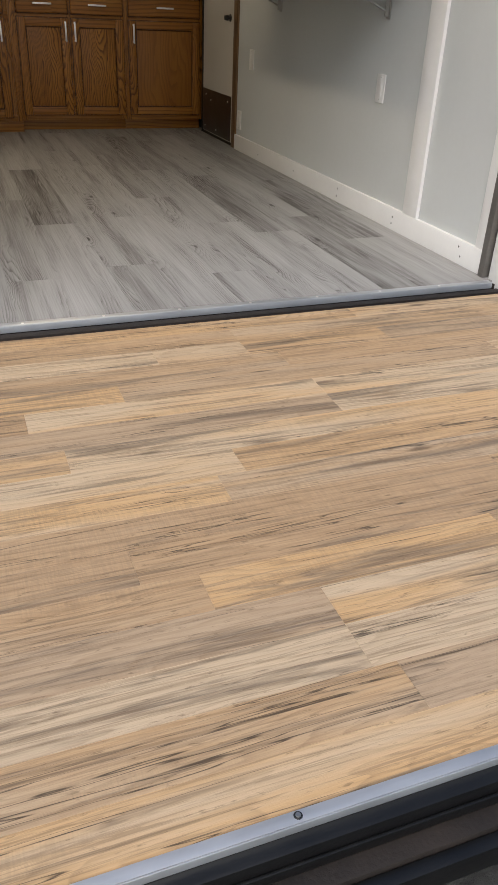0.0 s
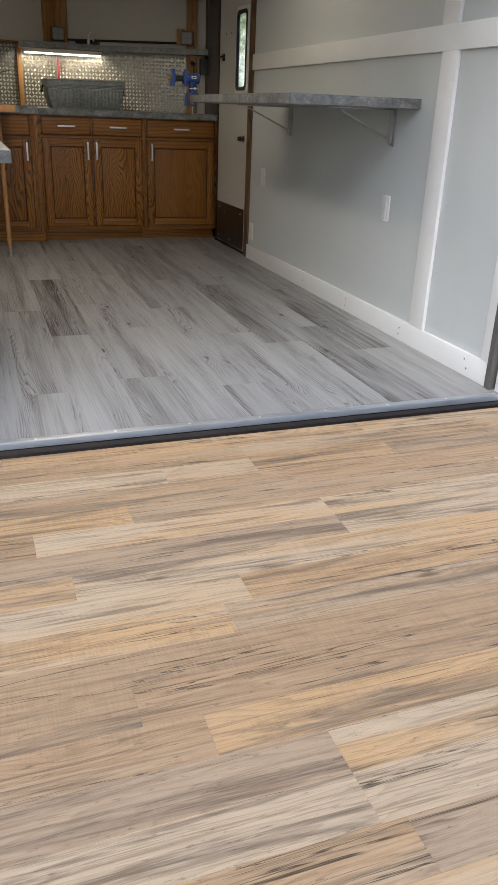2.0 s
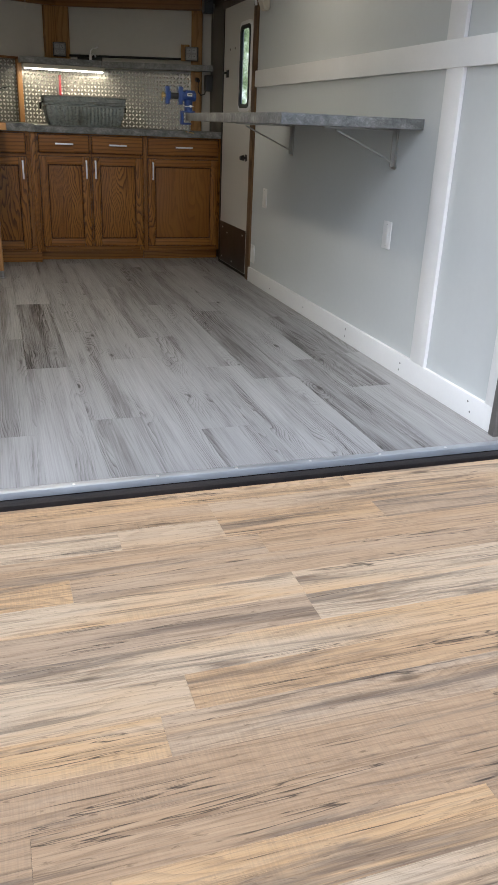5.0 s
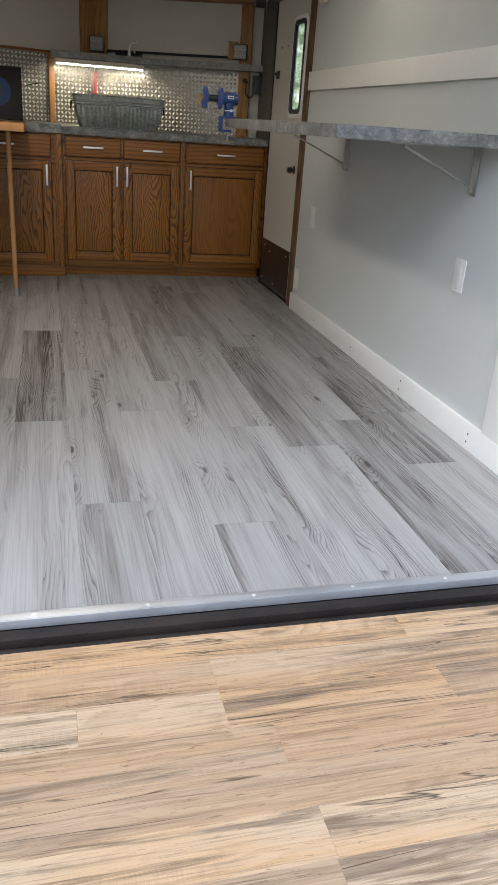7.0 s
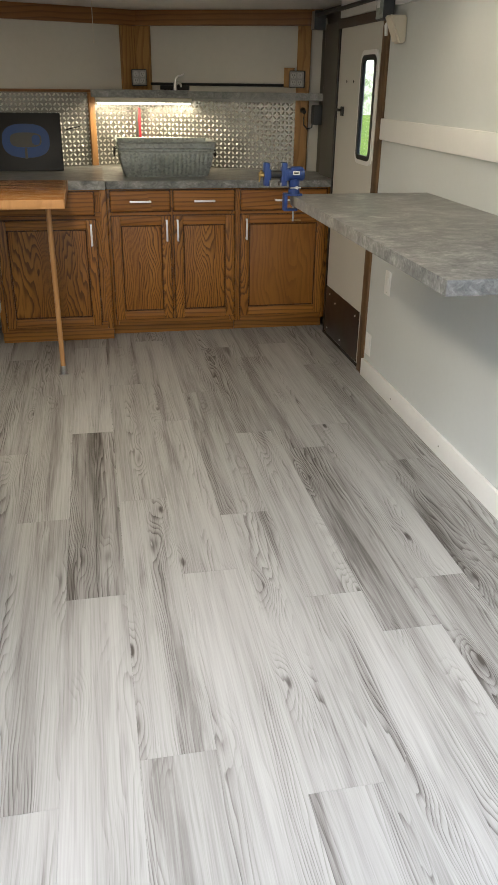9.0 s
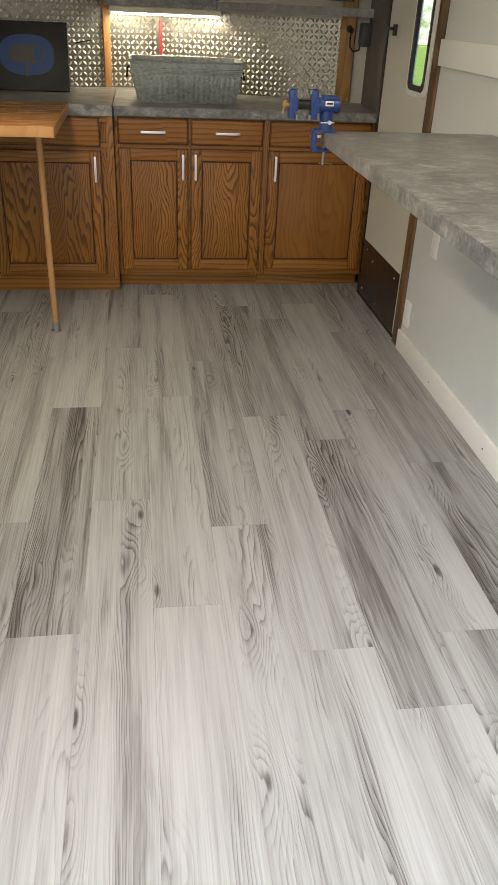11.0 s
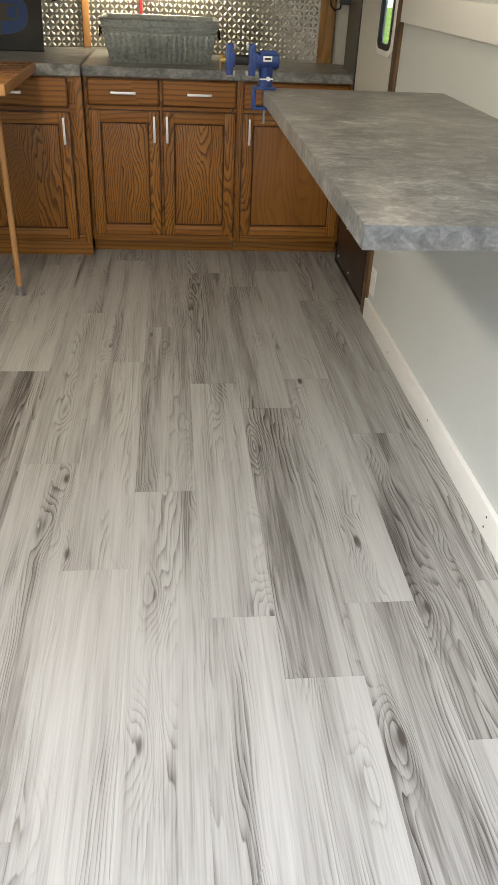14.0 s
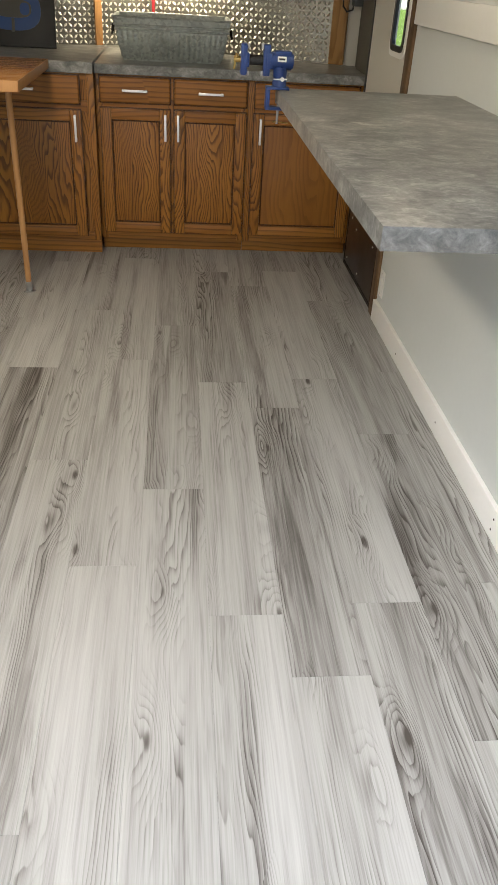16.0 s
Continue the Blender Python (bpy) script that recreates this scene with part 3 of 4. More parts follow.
# worktops
bm = prism(bm_new(), [(-1.400, CAB_Y - 0.03), (0.045, CAB_Y - 0.03), (0.057, NOSE_Y - 0.02), (APEX[0], APEX[1] - 0.02), (-1.400, APEX[1] - 0.1)], CAB_TOP + 0.001, CAB_TOP + 0.047, 0.003)
tagged(part("worktop", bm, M_LAM), "mottled grey laminate worktop on oak cabinets", "worktop")
bm = prism(bm_new(), [(-2.42, CABL_Y - 0.025), (-1.402, CABL_Y - 0.025), (-1.402, APEX[1] - 0.12), (-2.42, NOSE_Y - 0.01)], CABL_TOP + 0.001, CABL_TOP + 0.054, 0.003)
tagged(part("worktop", bm, M_LAM), "thicker mottled grey laminate worktop, slightly raised", "worktop")

# wall bench on brackets
bench = thing("wall_bench", "mottled grey laminate bench top on steel wall brackets", "workbench", at=(0, 0.862, 1.053))
bm = bx(bm_new(), -0.636, -0.001, 0.862, 2.465, 1.053, 1.095, 0.0025)
ob = part("bench_top", bm, M_LAM, bench)
ob.data.transform(Matrix.Translation((0, -0.862, -1.053)))
for y in (1.085, 2.37):
    bm = bm_new()
    bx(bm, -0.006, -0.001, y - 0.016, y + 0.016, 0.885, 1.052, 0.001)
    bx(bm, -0.36, -0.001, y - 0.012, y + 0.012, 1.046, 1.052, 0.001)
    bx(bm, -0.024, -0.006, y - 0.003, y + 0.003, 0.895, 1.048, 0.001)
    t = bmesh.new()
    bmesh.ops.create_cube(t, size=1)
    a, b = Vector((-0.30, y, 1.040)), Vector((-0.012, y, 0.914))
    d = b - a
    m = Matrix.Translation((a + b) / 2) @ d.to_track_quat("X", "Z").to_matrix().to_4x4() @ Matrix.Diagonal((d.length, 0.018, 0.006, 1))
    merge(bm, t, m)
    ob = part("bracket", bm, M_STEEL, bench, "galvanised folding shelf bracket")
    ob.data.transform(Matrix.Translation((0, -0.862, -1.053)))

# left wall bench
lb = tagged(part("side_bench", bx(bm_new(), FLOOR_L + 0.001, -1.809, 0.53, 1.76, 0.819, 0.861, 0.0025), M_LAM), "mottled grey laminate bench top along the side wall", "workbench")

# drop-leaf table
table = thing("leaf_table", "birch plywood table leaf on a single round leg", "table", at=(-1.713, 3.367, 0))
for dims in ((-2.42, -1.621, 3.101, 3.1045, 0.9552, 0.9976), (-1.6205, -1.617, 3.101, 3.943, 0.9552, 0.9976)):
    ob = part("edge_band", bx(bm_new(), *dims, bev=0.001), M_DOWEL, table, "pale wooden edge band")
    ob.data.transform(Matrix.Translation((1.713, -3.367, 0)))
bm = bx(bm_new(), -2.42, -1.621, 3.105, 3.943, 0.955, 0.998, 0.001)
ob = part("tabletop", bm, M_BIRCH, table)
ob.data.transform(Matrix.Translation((1.713, -3.367, 0)))
ob = part("leg", cyl(bm_new(), (0, 0, 0.025), (0, 0, 0.955), 0.014, seg=20), M_DOWEL, table, "round pale wooden leg")
bm = cyl(bm_new(), (0, 0, 0.004), (0, 0, 0.05), 0.017, seg=20)
cyl(bm, (0, 0, 0.0), (0, 0, 0.005), 0.03, seg=24)
part("leg_socket", bm, M_JAW, table, "chrome foot flange")

# ---------------------------------------------------------------- nose: splash, shelf, beams
def along(a, b):
    a, b = Vector((*a, 0)), Vector((*b, 0))
    x = (b - a).normalized()
    return Matrix.Translation(a) @ Matrix(((x.x, -x.y, 0, 0), (x.y, x.x, 0, 0), (0, 0, 1, 0), (0, 0, 0, 1))), (b - a).length


def tread(name, a, b, z0, z1, pitch=0.0290):
    """Tread plate in the wall plane from a to b, with raised lozenges in alternate directions."""
    m, length = along(a, b)
    board = thing(name, "bright aluminium tread-plate splashback behind the worktop", "splashback")
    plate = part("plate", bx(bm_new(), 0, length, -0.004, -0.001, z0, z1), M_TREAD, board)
    verts, faces = [], []
    nx, nz = int(length / pitch), int((z1 - z0) / pitch)
    for j in range(nz):
        for i in range(nx):
            cx, cz = (i + 0.5) * pitch, z0 + (j + 0.5) * pitch
            ang = radians(45 if (i + j) % 2 else -45)
            c, s = math.cos(ang), math.sin(ang)
            k = len(verts)
            for u, w, h in ((-0.0150, 0, 0), (0, 0.0076, 0), (0.0150, 0, 0), (0, -0.0076, 0), (-0.0095, 0, 0.0042), (0.0095, 0, 0.0042)):
                verts.append((cx + u * c - w * s, -0.004 - h, cz + u * s + w * c))
            faces += [(k, k + 4, k + 1), (k + 1, k + 4, k + 5), (k + 1, k + 5, k + 2), (k + 2, k + 5, k + 3), (k + 3, k + 5, k + 4), (k + 3, k + 4, k)]
    me = bpy.data.meshes.new("relief")
    me.from_pydata(verts, [], faces)
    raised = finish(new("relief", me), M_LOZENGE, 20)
    raised.parent = board
    tagged(raised, "raised lozenges, brightened for their glint", "", "", "stuff")
    for ob in (plate, raised):
        ob.data.transform(m)
    return board


def lerp(a, b, t):
    return (a[0] + (b[0] - a[0]) * t, a[1] + (b[1] - a[1]) * t)


NR, NL = (FRONT_X, NOSE_Y), (FLOOR_L, NOSE_Y)
tread("splashback", lerp(APEX, NR, 0.004), lerp(APEX, NR, 0.905), 0.983, 1.428)
tread("splashback", lerp(APEX, NL, 0.245), lerp(APEX, NL, 0.004), 0.993, 1.428)
tread("splashback", lerp(APEX, NL, 0.98), lerp(APEX, NL, 0.25), 0.993, 1.458)


def nose_board(name, a, b, z0, z1, out, mat, label, cat, bev=0.003, kind=""):
    m, length = along(a, b)
    bm = bx(bm_new(), 0, length, -out, -0.0005, z0, z1, bev)
    ob = part(name, bm, mat)
    ob.matrix_world = m
    return tagged(ob, label, cat, "", kind)


nose_board("beam", lerp(APEX, NR, 0.0), NR, 1.868, CEIL - 0.001, 0.05, M_PINEH, "dark-stained pine beam under the ceiling", "beam", kind="structure")
nose_board("beam", NL, lerp(APEX, NL, 0.0), 1.868, CEIL - 0.001, 0.05, M_PINEH, "dark-stained pine beam under the ceiling", "beam", kind="structure")
nose_board("stud", lerp(APEX, NR, 0.005), lerp(APEX, NR, 0.085), 1.43, 1.867, 0.04, M_PINE, "upright pine stud at the nose", "stud", kind="structure")
nose_board("stud", lerp(APEX, NL, 0.085), lerp(APEX, NL, 0.005), 1.43, 1.867, 0.04, M_PINE, "upright pine stud at the nose", "stud", kind="structure")
nose_board("stud", lerp(APEX, NR, 0.878), lerp(APEX, NR, 0.945), 0.983, 1.867, 0.04, M_PINE, "knotty upright pine stud", "stud", kind="structure")
nose_board("stud", lerp(APEX, NL, 0.268), lerp(APEX, NL, 0.238), 0.993, 1.458, 0.03, M_DOWEL, "pale upright wooden strip", "stud", kind="structure")
nose_board("splash_cap", lerp(APEX, NL, 0.98), lerp(APEX, NL, 0.255), 1.459, 1.476, 0.04, M_PINEH, "brown wooden cap strip over the splashback", "trim", kind="structure")

# shelf over the splash
bm = prism(bm_new(), [(-1.443, 4.74), (-0.80, 4.72), (-0.80, 4.81), (APEX[0], APEX[1] - 0.05), (-1.443, 4.84)], 1.432, 1.478, 0.002)
tagged(part("shelf", bm, M_LAM), "grey laminate shelf across the nose corner", "shelf")
bm = prism(bm_new(), [(-0.798, 4.71), (0.058, 4.36), (0.058, 4.45), (-0.798, 4.80)], 1.430, 1.474, 0.002)
tagged(part("shelf", bm, M_LAM), "grey laminate shelf along the slanted wall", "shelf")
lamp = thing("under_shelf_lamp", "slim white under-shelf strip lamp, switched on", "lamp", at=(-1.085, 4.75, 1.43))
bm = bx(bm_new(), -0.33, 0.315, -0.004, 0.06, -0.03, -0.001, 0.004)
part("housing", bm, M_CREAM, lamp)
bm = bx(bm_new(), -0.32, 0.305, 0.0, 0.045, -0.042, -0.031, 0.004)
part("diffuser", bm, M_TUBE, lamp, "glowing white diffuser")
area_lamp("under_shelf_light", 0.56, 0.04, 2.2, (1.0, 0.80, 0.52), look((-1.085, 4.772, 1.382), (-1.085, 4.80, 0.9)))

# ceiling lamps
M_DIFF = glow_mat("ceiling_diffuser", (1.0, 0.92, 0.80, 1), 5.0)


def ceiling_lamp(x, y, w, d, watts, label):
    c = thing("ceiling_lamp", label, "lamp", "ceiling lamps", at=(x, y, CEIL))
    part("housing", bx(bm_new(), -w / 2, w / 2, -d / 2, d / 2, -0.022, -0.001, 0.004), M_WHITEP, c)
    part("diffuser", bx(bm_new(), -w / 2 + 0.015, w / 2 - 0.015, -d / 2 + 0.015, d / 2 - 0.015, -0.026, -0.0222, 0.001), M_DIFF, c, "glowing flat diffuser")
    area_lamp("ceiling_light", w, d, watts, (1.0, 0.77, 0.50), look((x, y, CEIL - 0.035), (x, y, 0)))


ceiling_lamp(-0.33, 1.9, 0.06, 0.9, 1.0, "slim white ceiling strip lamp, switched on")
ceiling_lamp(-1.70, 1.95, 0.2, 1.7, 9.0, "long white ceiling strip lamp, switched on")

# ---------------------------------------------------------------- side door
DX = 0.004
door = structure(new("door_1"), "off-white side door with rounded window and brown kick plate", "door")
door.location = (DX, 3.227, 0)


def dpart(name, bm, mat, parent=None, label=""):
    ob = part(name, bm, mat, parent or door, label)
    ob.data.transform(Matrix.Translation((-DX, -3.227, 0)))
    return ob


WY0, WY1, WZ0, WZ1 = 3.252, 3.488, 1.15, 1.675
bm = bm_new()
bx(bm, DX, DX + 0.018, 3.183, WY0, 0.02, 1.82)
bx(bm, DX, DX + 0.018, WY1, 3.907, 0.02, 1.82)
bx(bm, DX, DX + 0.018, WY0, WY1, 0.02, WZ0)
bx(bm, DX, DX + 0.018, WY0, WY1, WZ1, 1.82)
dpart("door_leaf", bm, M_DOOR)


def ring_outline(y0, y1, z0, z1, r, n=5):
    pts = []
    for cy, cz, a0 in ((y1 - r, z1 - r, 0), (y0 + r, z1 - r, 90), (y0 + r, z0 + r, 180), (y1 - r, z0 + r, 270)):
        for k in range(n + 1):
            a = radians(a0 + 90 * k / n)
            pts.append((cy + r * math.cos(a), cz + r * math.sin(a)))
    return pts


def ring(bm, outer, inner, x0, x1):
    o0, o1 = [bm.verts.new((x0, y, z)) for y, z in outer], [bm.verts.new((x1, y, z)) for y, z in outer]
    i0, i1 = [bm.verts.new((x0, y, z)) for y, z in inner], [bm.verts.new((x1, y, z)) for y, z in inner]
    k = len(outer)
    for i in range(k):
        j = (i + 1) % k
        bm.faces.new((o0[i], o0[j], i0[j], i0[i]))
        bm.faces.new((o1[j], o1[i], i1[i], i1[j]))
        bm.faces.new((o0[j], o0[i], o1[i], o1[j]))
        bm.faces.new((i0[i], i0[j], i1[j], i1[i]))
    return bm


win = dpart("window_frame", ring(bm_new(), ring_outline(WY0 - 0.02, WY1 + 0.02, WZ0 - 0.02, WZ1 + 0.02, 0.05), ring_outline(WY0 + 0.006, WY1 - 0.006, WZ0 + 0.006, WZ1 - 0.006, 0.04), DX - 0.008, DX - 0.0005), M_WHITEP)
dpart("window_gasket", ring(bm_new(), ring_outline(WY0 + 0.003, WY1 - 0.003, WZ0 + 0.003, WZ1 - 0.003, 0.04), ring_outline(WY0 + 0.028, WY1 - 0.028, WZ0 + 0.028, WZ1 - 0.028, 0.03), DX - 0.011, DX + 0.003), M_RUBBER, win, "black rubber gasket")
gn = Nodes("clear_glass")
g_clear = gn.add("ShaderNodeBsdfTransparent")
g_gloss = gn.add("ShaderNodeBsdfGlossy")
g_gloss.inputs["Roughness"].default_value = 0.02
g_mix = gn.add("ShaderNodeMixShader")
g_mix.inputs[0].default_value = 0.07
gn.link(g_clear.outputs[0], g_mix.inputs[1])
gn.link(g_gloss.outputs[0], g_mix.inputs[2])
gn.link(g_mix.outputs[0], gn.out.inputs[0])
bm = bx(bm_new(), DX + 0.0035, DX + 0.0065, WY0 + 0.02, WY1 - 0.02, WZ0 + 0.02, WZ1 - 0.02)
pane = dpart("pane", bm, gn.mat, win)
pane.visible_shadow = False
bm = bx(bm_new(), DX - 0.004, DX - 0.0005, 3.232, 3.902, 0.025, 0.33, 0.001)
kick = dpart("kick_plate", bm, M_KICK, None, "dark brown kick plate")
bm = bm_new()
for y, z in ((3.815, 0.29), (3.691, 0.26), (3.835, 0.06), (3.299, 0.29), (3.557, 0.06)):
    cyl(bm, (DX - 0.004, y, z), (DX - 0.008, y, z), 0.006, seg=10)
dpart("screws", bm, M_CHROME, kick)
bm = cyl(bm_new(), (DX - 0.001, 3.289, 0.828), (DX - 0.02, 3.289, 0.828), 0.01, seg=14)
cyl(bm, (DX - 0.02, 3.289, 0.828), (DX - 0.045, 3.289, 0.828), 0.019, 0.014, seg=18)
cyl(bm, (DX - 0.0005, 3.289, 0.828), (DX - 0.004, 3.289, 0.828), 0.024, seg=20)
dpart("door_knob", bm, M_BLACK)
bm = bx(bm_new(), DX - 0.012, DX - 0.0005, 3.773, 3.815, 1.362, 1.412, 0.003)
bx(bm, DX - 0.03, DX - 0.010, 3.789, 3.856, 1.386, 1.400, 0.003)
dpart("latch", bm, M_BLACK)
bm = bm_new()
for y in (3.629, 3.753):
    cyl(bm, (DX + 0.001, y, 1.545), (DX - 0.002, y, 1.545), 0.007, seg=10)
dpart("bolt_holes", bm, M_BLACK)

structure(box("door_casing", (-0.012, 0.03, 3.096, 3.178, 0.0, 1.868), M_EDGE), "raw-edged brown plywood casing of the side door", "door frame")
structure(box("door_casing", (0.0, 0.06, 3.913, 3.938, 0.0, 1.868), M_RUBBER), "black seal strip beside the side door", "door frame")
structure(box("door_casing", (0.03, 0.12, 3.944, 3.99, 0.0, 1.868), M_PINE), "pine post beside the side door", "door frame")
structure(box("door_header", (-0.008, 0.03, 3.223, 3.938, 1.82, 1.868), M_BRICKDARK), "dark brown header over the side door", "door frame")
structure(box("door_threshold", (0.0, 0.12, 3.223, 3.938, -0.02, 0.015), M_SILL), "dark metal threshold of the side door", "threshold")

# ---------------------------------------------------------------- outside the door window
gn = Nodes("leafy_backdrop")
a = gn.noise(gn.obj(), 0.35, 8, 0.7)
b = gn.noise(gn.obj(), 1.6, 6, 0.7)
f = gn.math("ADD", gn.math("MULTIPLY", a, 0.55), gn.math("MULTIPLY", b, 0.45))
c = gn.ramp(f, [(0.36, (0.04, 0.055, 0.03)), (0.46, (0.16, 0.20, 0.10)), (0.52, (0.36, 0.40, 0.28)), (0.60, (0.75, 0.77, 0.70))])
# The leaves glow in their own colour to stand in for daylight on them.
gn.set(Base_Color=c, Roughness=0.8, Emission_Color=c, Emission_Strength=0.55)
structure(box("backdrop", (-8, 70, 58, 58.2, GROUND, 26), gn.mat, None, 0), "sunlit green trees beyond a lawn", "backdrop")
M_GRASS = plain("lawn", (0.17, 0.27, 0.03), 0.8, 0, 0.35, 3)
structure(box("lawn", (2.2, 69, 9, 57.9, GROUND + 0.004, GROUND + 0.03), M_GRASS, None, 0), "bright green mown lawn", "ground")

# ---------------------------------------------------------------- galvanised tub
def tub(at):
    t = thing("tub", "galvanised steel rectangular tub with ribbed sides", "tub", at=at)
    H, N = 0.235, 320
    bm = bm_new()

    def loop(hx, hy, r, z, flute=0.0):
        vs = []
        for k in range(N):
            # walk round a rounded rectangle by angle of a superellipse
            a = 6.283185 * k / N
            c, s_ = math.cos(a), math.sin(a)
            e = 0.22
            x = hx * math.copysign(abs(c) ** e, c)
            y = hy * math.copysign(abs(s_) ** e, s_)
            # even spacing along the long sides
            if abs(s_) > 0.5:
                x = hx * (0.97 * (a - 1.5708 if s_ > 0 else a - 4.71239) / 0.9) * (-1 if s_ > 0 else 1)
                x = max(-hx, min(hx, x))
            f = flute * (0.5 + 0.5 * math.cos(x * 6.283 / 0.027)) if abs(s_) > 0.5 else flute * (0.5 + 0.5 * math.cos(y * 6.283 / 0.024))
            n = Vector((x / hx ** 2 * abs(x / hx) ** 6, y / hy ** 2 * abs(y / hy) ** 6, 0))
            n = n.normalized() if n.length else Vector((0, 1, 0))
            vs.append(bm.verts.new(Vector((x, y, z)) + n * f))
        return vs
    rows = []
    prof = [(0.0, 0, 0), (0.008, 0, 0.0), (0.02, 0, 0.010), (0.09, 0, 0.010), (0.145, 0, 0.010), (0.155, 0, 0.0), (0.162, 0.0, 0), (0.166, 0.008, 0), (0.172, 0.008, 0),
            (0.176, 0, 0), (0.183, 0, 0), (0.187, 0.008, 0), (0.193, 0.008, 0), (0.197, 0, 0), (0.226, 0, 0), (0.229, 0.006, 0), (0.235, 0.007, 0), (0.238, 0.003, 0), (0.236, -0.003, 0)]
    for z, bulge, fl in prof:
        q = z / H
        rows.append(loop(0.252 + 0.045 * q + bulge, 0.165 + 0.045 * q + bulge, 0.03, z, fl))
    for z in (0.20, 0.1, 0.012):
        q = z / H
        rows.append(loop(0.248 + 0.045 * q, 0.161 + 0.045 * q, 0.03, z))
    for a, b in zip(rows, rows[1:]):
        for k in range(N):
            bm.faces.new((a[k], a[(k + 1) % N], b[(k + 1) % N], b[k]))
    bm.faces.new(rows[-1])
    bm.faces.new(rows[0][::-1])
    part("basin", bm, M_GALV, t)
    for s_ in (-1, 1):
        x = s_ * 0.297
        h = tube(bm_new(), [(x - s_ * 0.01, -0.06, 0.19), (x + s_ * 0.012, -0.058, 0.18), (x + s_ * 0.016, -0.045, 0.13), (x + s_ * 0.016, 0.045, 0.13), (x + s_ * 0.012, 0.058, 0.18), (x - s_ * 0.01, 0.06, 0.19)], 0.005, 8)
        part("handle", h, M_BLACK, t, "dark wire drop handle")
    return t


tub((-1.0, 4.375, CAB_TOP + 0.0475)).scale = (1.035, 1.0, 0.885)


# ---------------------------------------------------------------- vise
def vise(at):
    v = thing("bench_vise", "blue enamelled clamp-on bench vise at the bench corner", "vise", at=at)
    bm = bm_new()
    bx(bm, -0.06, 0.045, -0.035, 0.035, 0.0005, 0.012, 0.003)
    bx(bm, -0.062, -0.043, -0.03, 0.03, -0.085, 0.011, 0.004)
    bx(bm, -0.062, 0.02, -0.028, 0.028, -0.088, -0.074, 0.004)
    part("clamp", bm, M_BLUE, v)
    bm = cyl(bm_new(), (0.0, 0, -0.15), (0.0, 0, -0.06), 0.006, seg=12)
    cyl(bm, (0, 0, -0.060), (0, 0, -0.052), 0.014, seg=16)
    part("clamp_screw", bm, M_JAW, v)
    bm = cyl(bm_new(), (-0.02, -0.01, -0.140), (0.055, 0.03, -0.150), 0.0035, seg=10)
    part("clamp_handle", bm, M_BRASS, v, "small brass tommy bar")
    bm = cyl(bm_new(), (0, 0, 0.012), (0, 0, 0.05), 0.034, 0.031, seg=28, bev=0.003)
    cyl(bm, (0, 0, 0.05), (0, 0, 0.095), 0.031, 0.034, seg=28, bev=0.002)
    part("column", bm, M_BLUE, v)
    bm = cyl(bm_new(), (-0.034, -0.034, 0.045), (0.03, -0.045, 0.048), 0.0032, seg=10)
    cyl(bm, (0.008, -0.030, 0.047), (0.008, -0.046, 0.047), 0.009, seg=14)
    part("swivel_lock", bm, M_CHROME, v)
    bm = cyl(bm_new(), (-0.055, 0, 0.118), (0.052, 0, 0.118), 0.036, 0.037, seg=32, bev=0.004)
    bx(bm, -0.03, 0.047, -0.03, 0.03, 0.14, 0.160, 0.006)
    cyl(bm, (0.052, 0, 0.118), (0.057, 0, 0.118), 0.030, seg=28)
    part("head", bm, M_BLUE, v)
    jaws = bm_new()
    bx(jaws, -0.082, -0.05, -0.03, 0.03, 0.055, 0.185, 0.007)
    bx(jaws, -0.066, -0.04, -0.034, 0.034, 0.085, 0.150, 0.008)
    part("fixed_jaw", jaws, M_BLUE, v)
    jaws = bm_new()
    bx(jaws, -0.185, -0.155, -0.03, 0.03, 0.055, 0.185, 0.010)
    bx(jaws, -0.172, -0.145, -0.03, 0.03, 0.088, 0.150, 0.008)
    part("moving_jaw", jaws, M_BLUE, v)
    for x0, x1 in ((-0.153, -0.145), (-0.092, -0.083)):
        for z in (0.055, 0.165):
            part("jaw_plate", bx(bm_new(), x0, x1, -0.028, 0.028, z, z + 0.02, 0.001), M_JAW, v, "bare steel jaw plate")
    part("slide_bar", cyl(bm_new(), (-0.15, 0, 0.118), (-0.05, 0, 0.118), 0.022, seg=24), M_BLACK, v, "dark slide bar")
    bm = cyl(bm_new(), (-0.185, 0, 0.118), (-0.215, 0, 0.118), 0.014, seg=18)
    cyl(bm, (-0.205, -0.01, 0.135), (-0.212, 0.0, 0.078), 0.005, seg=10)
    cyl(bm, (-0.203, -0.014, 0.140), (-0.205, -0.010, 0.130), 0.009, seg=12)
    part("screw_end", bm, M_BRASS, v, "brass screw end with handle")
    plate = part("name_plate", bx(bm_new(), -0.018, 0.022, -0.0385, -0.034, 0.118, 0.140, 0.0005), M_WHITEP, v, "small white name plate")
    part("print_bar", bx(bm_new(), -0.012, 0.016, -0.0392, -0.0386, 0.125, 0.133), M_BLACK, plate)
    v.scale = (0.72, 0.72, 0.72)
    return v


vise((-0.630, 2.425, 1.0952))

# ---------------------------------------------------------------- dark sign on the worktop
sign = thing("sign_board", "black board with blue oval emblem leaning back on the worktop", "sign", at=(-1.875, 4.50, CABL_TOP + 0.055))
SIGN_TILT = Matrix.Rotation(radians(-13), 4, "X")


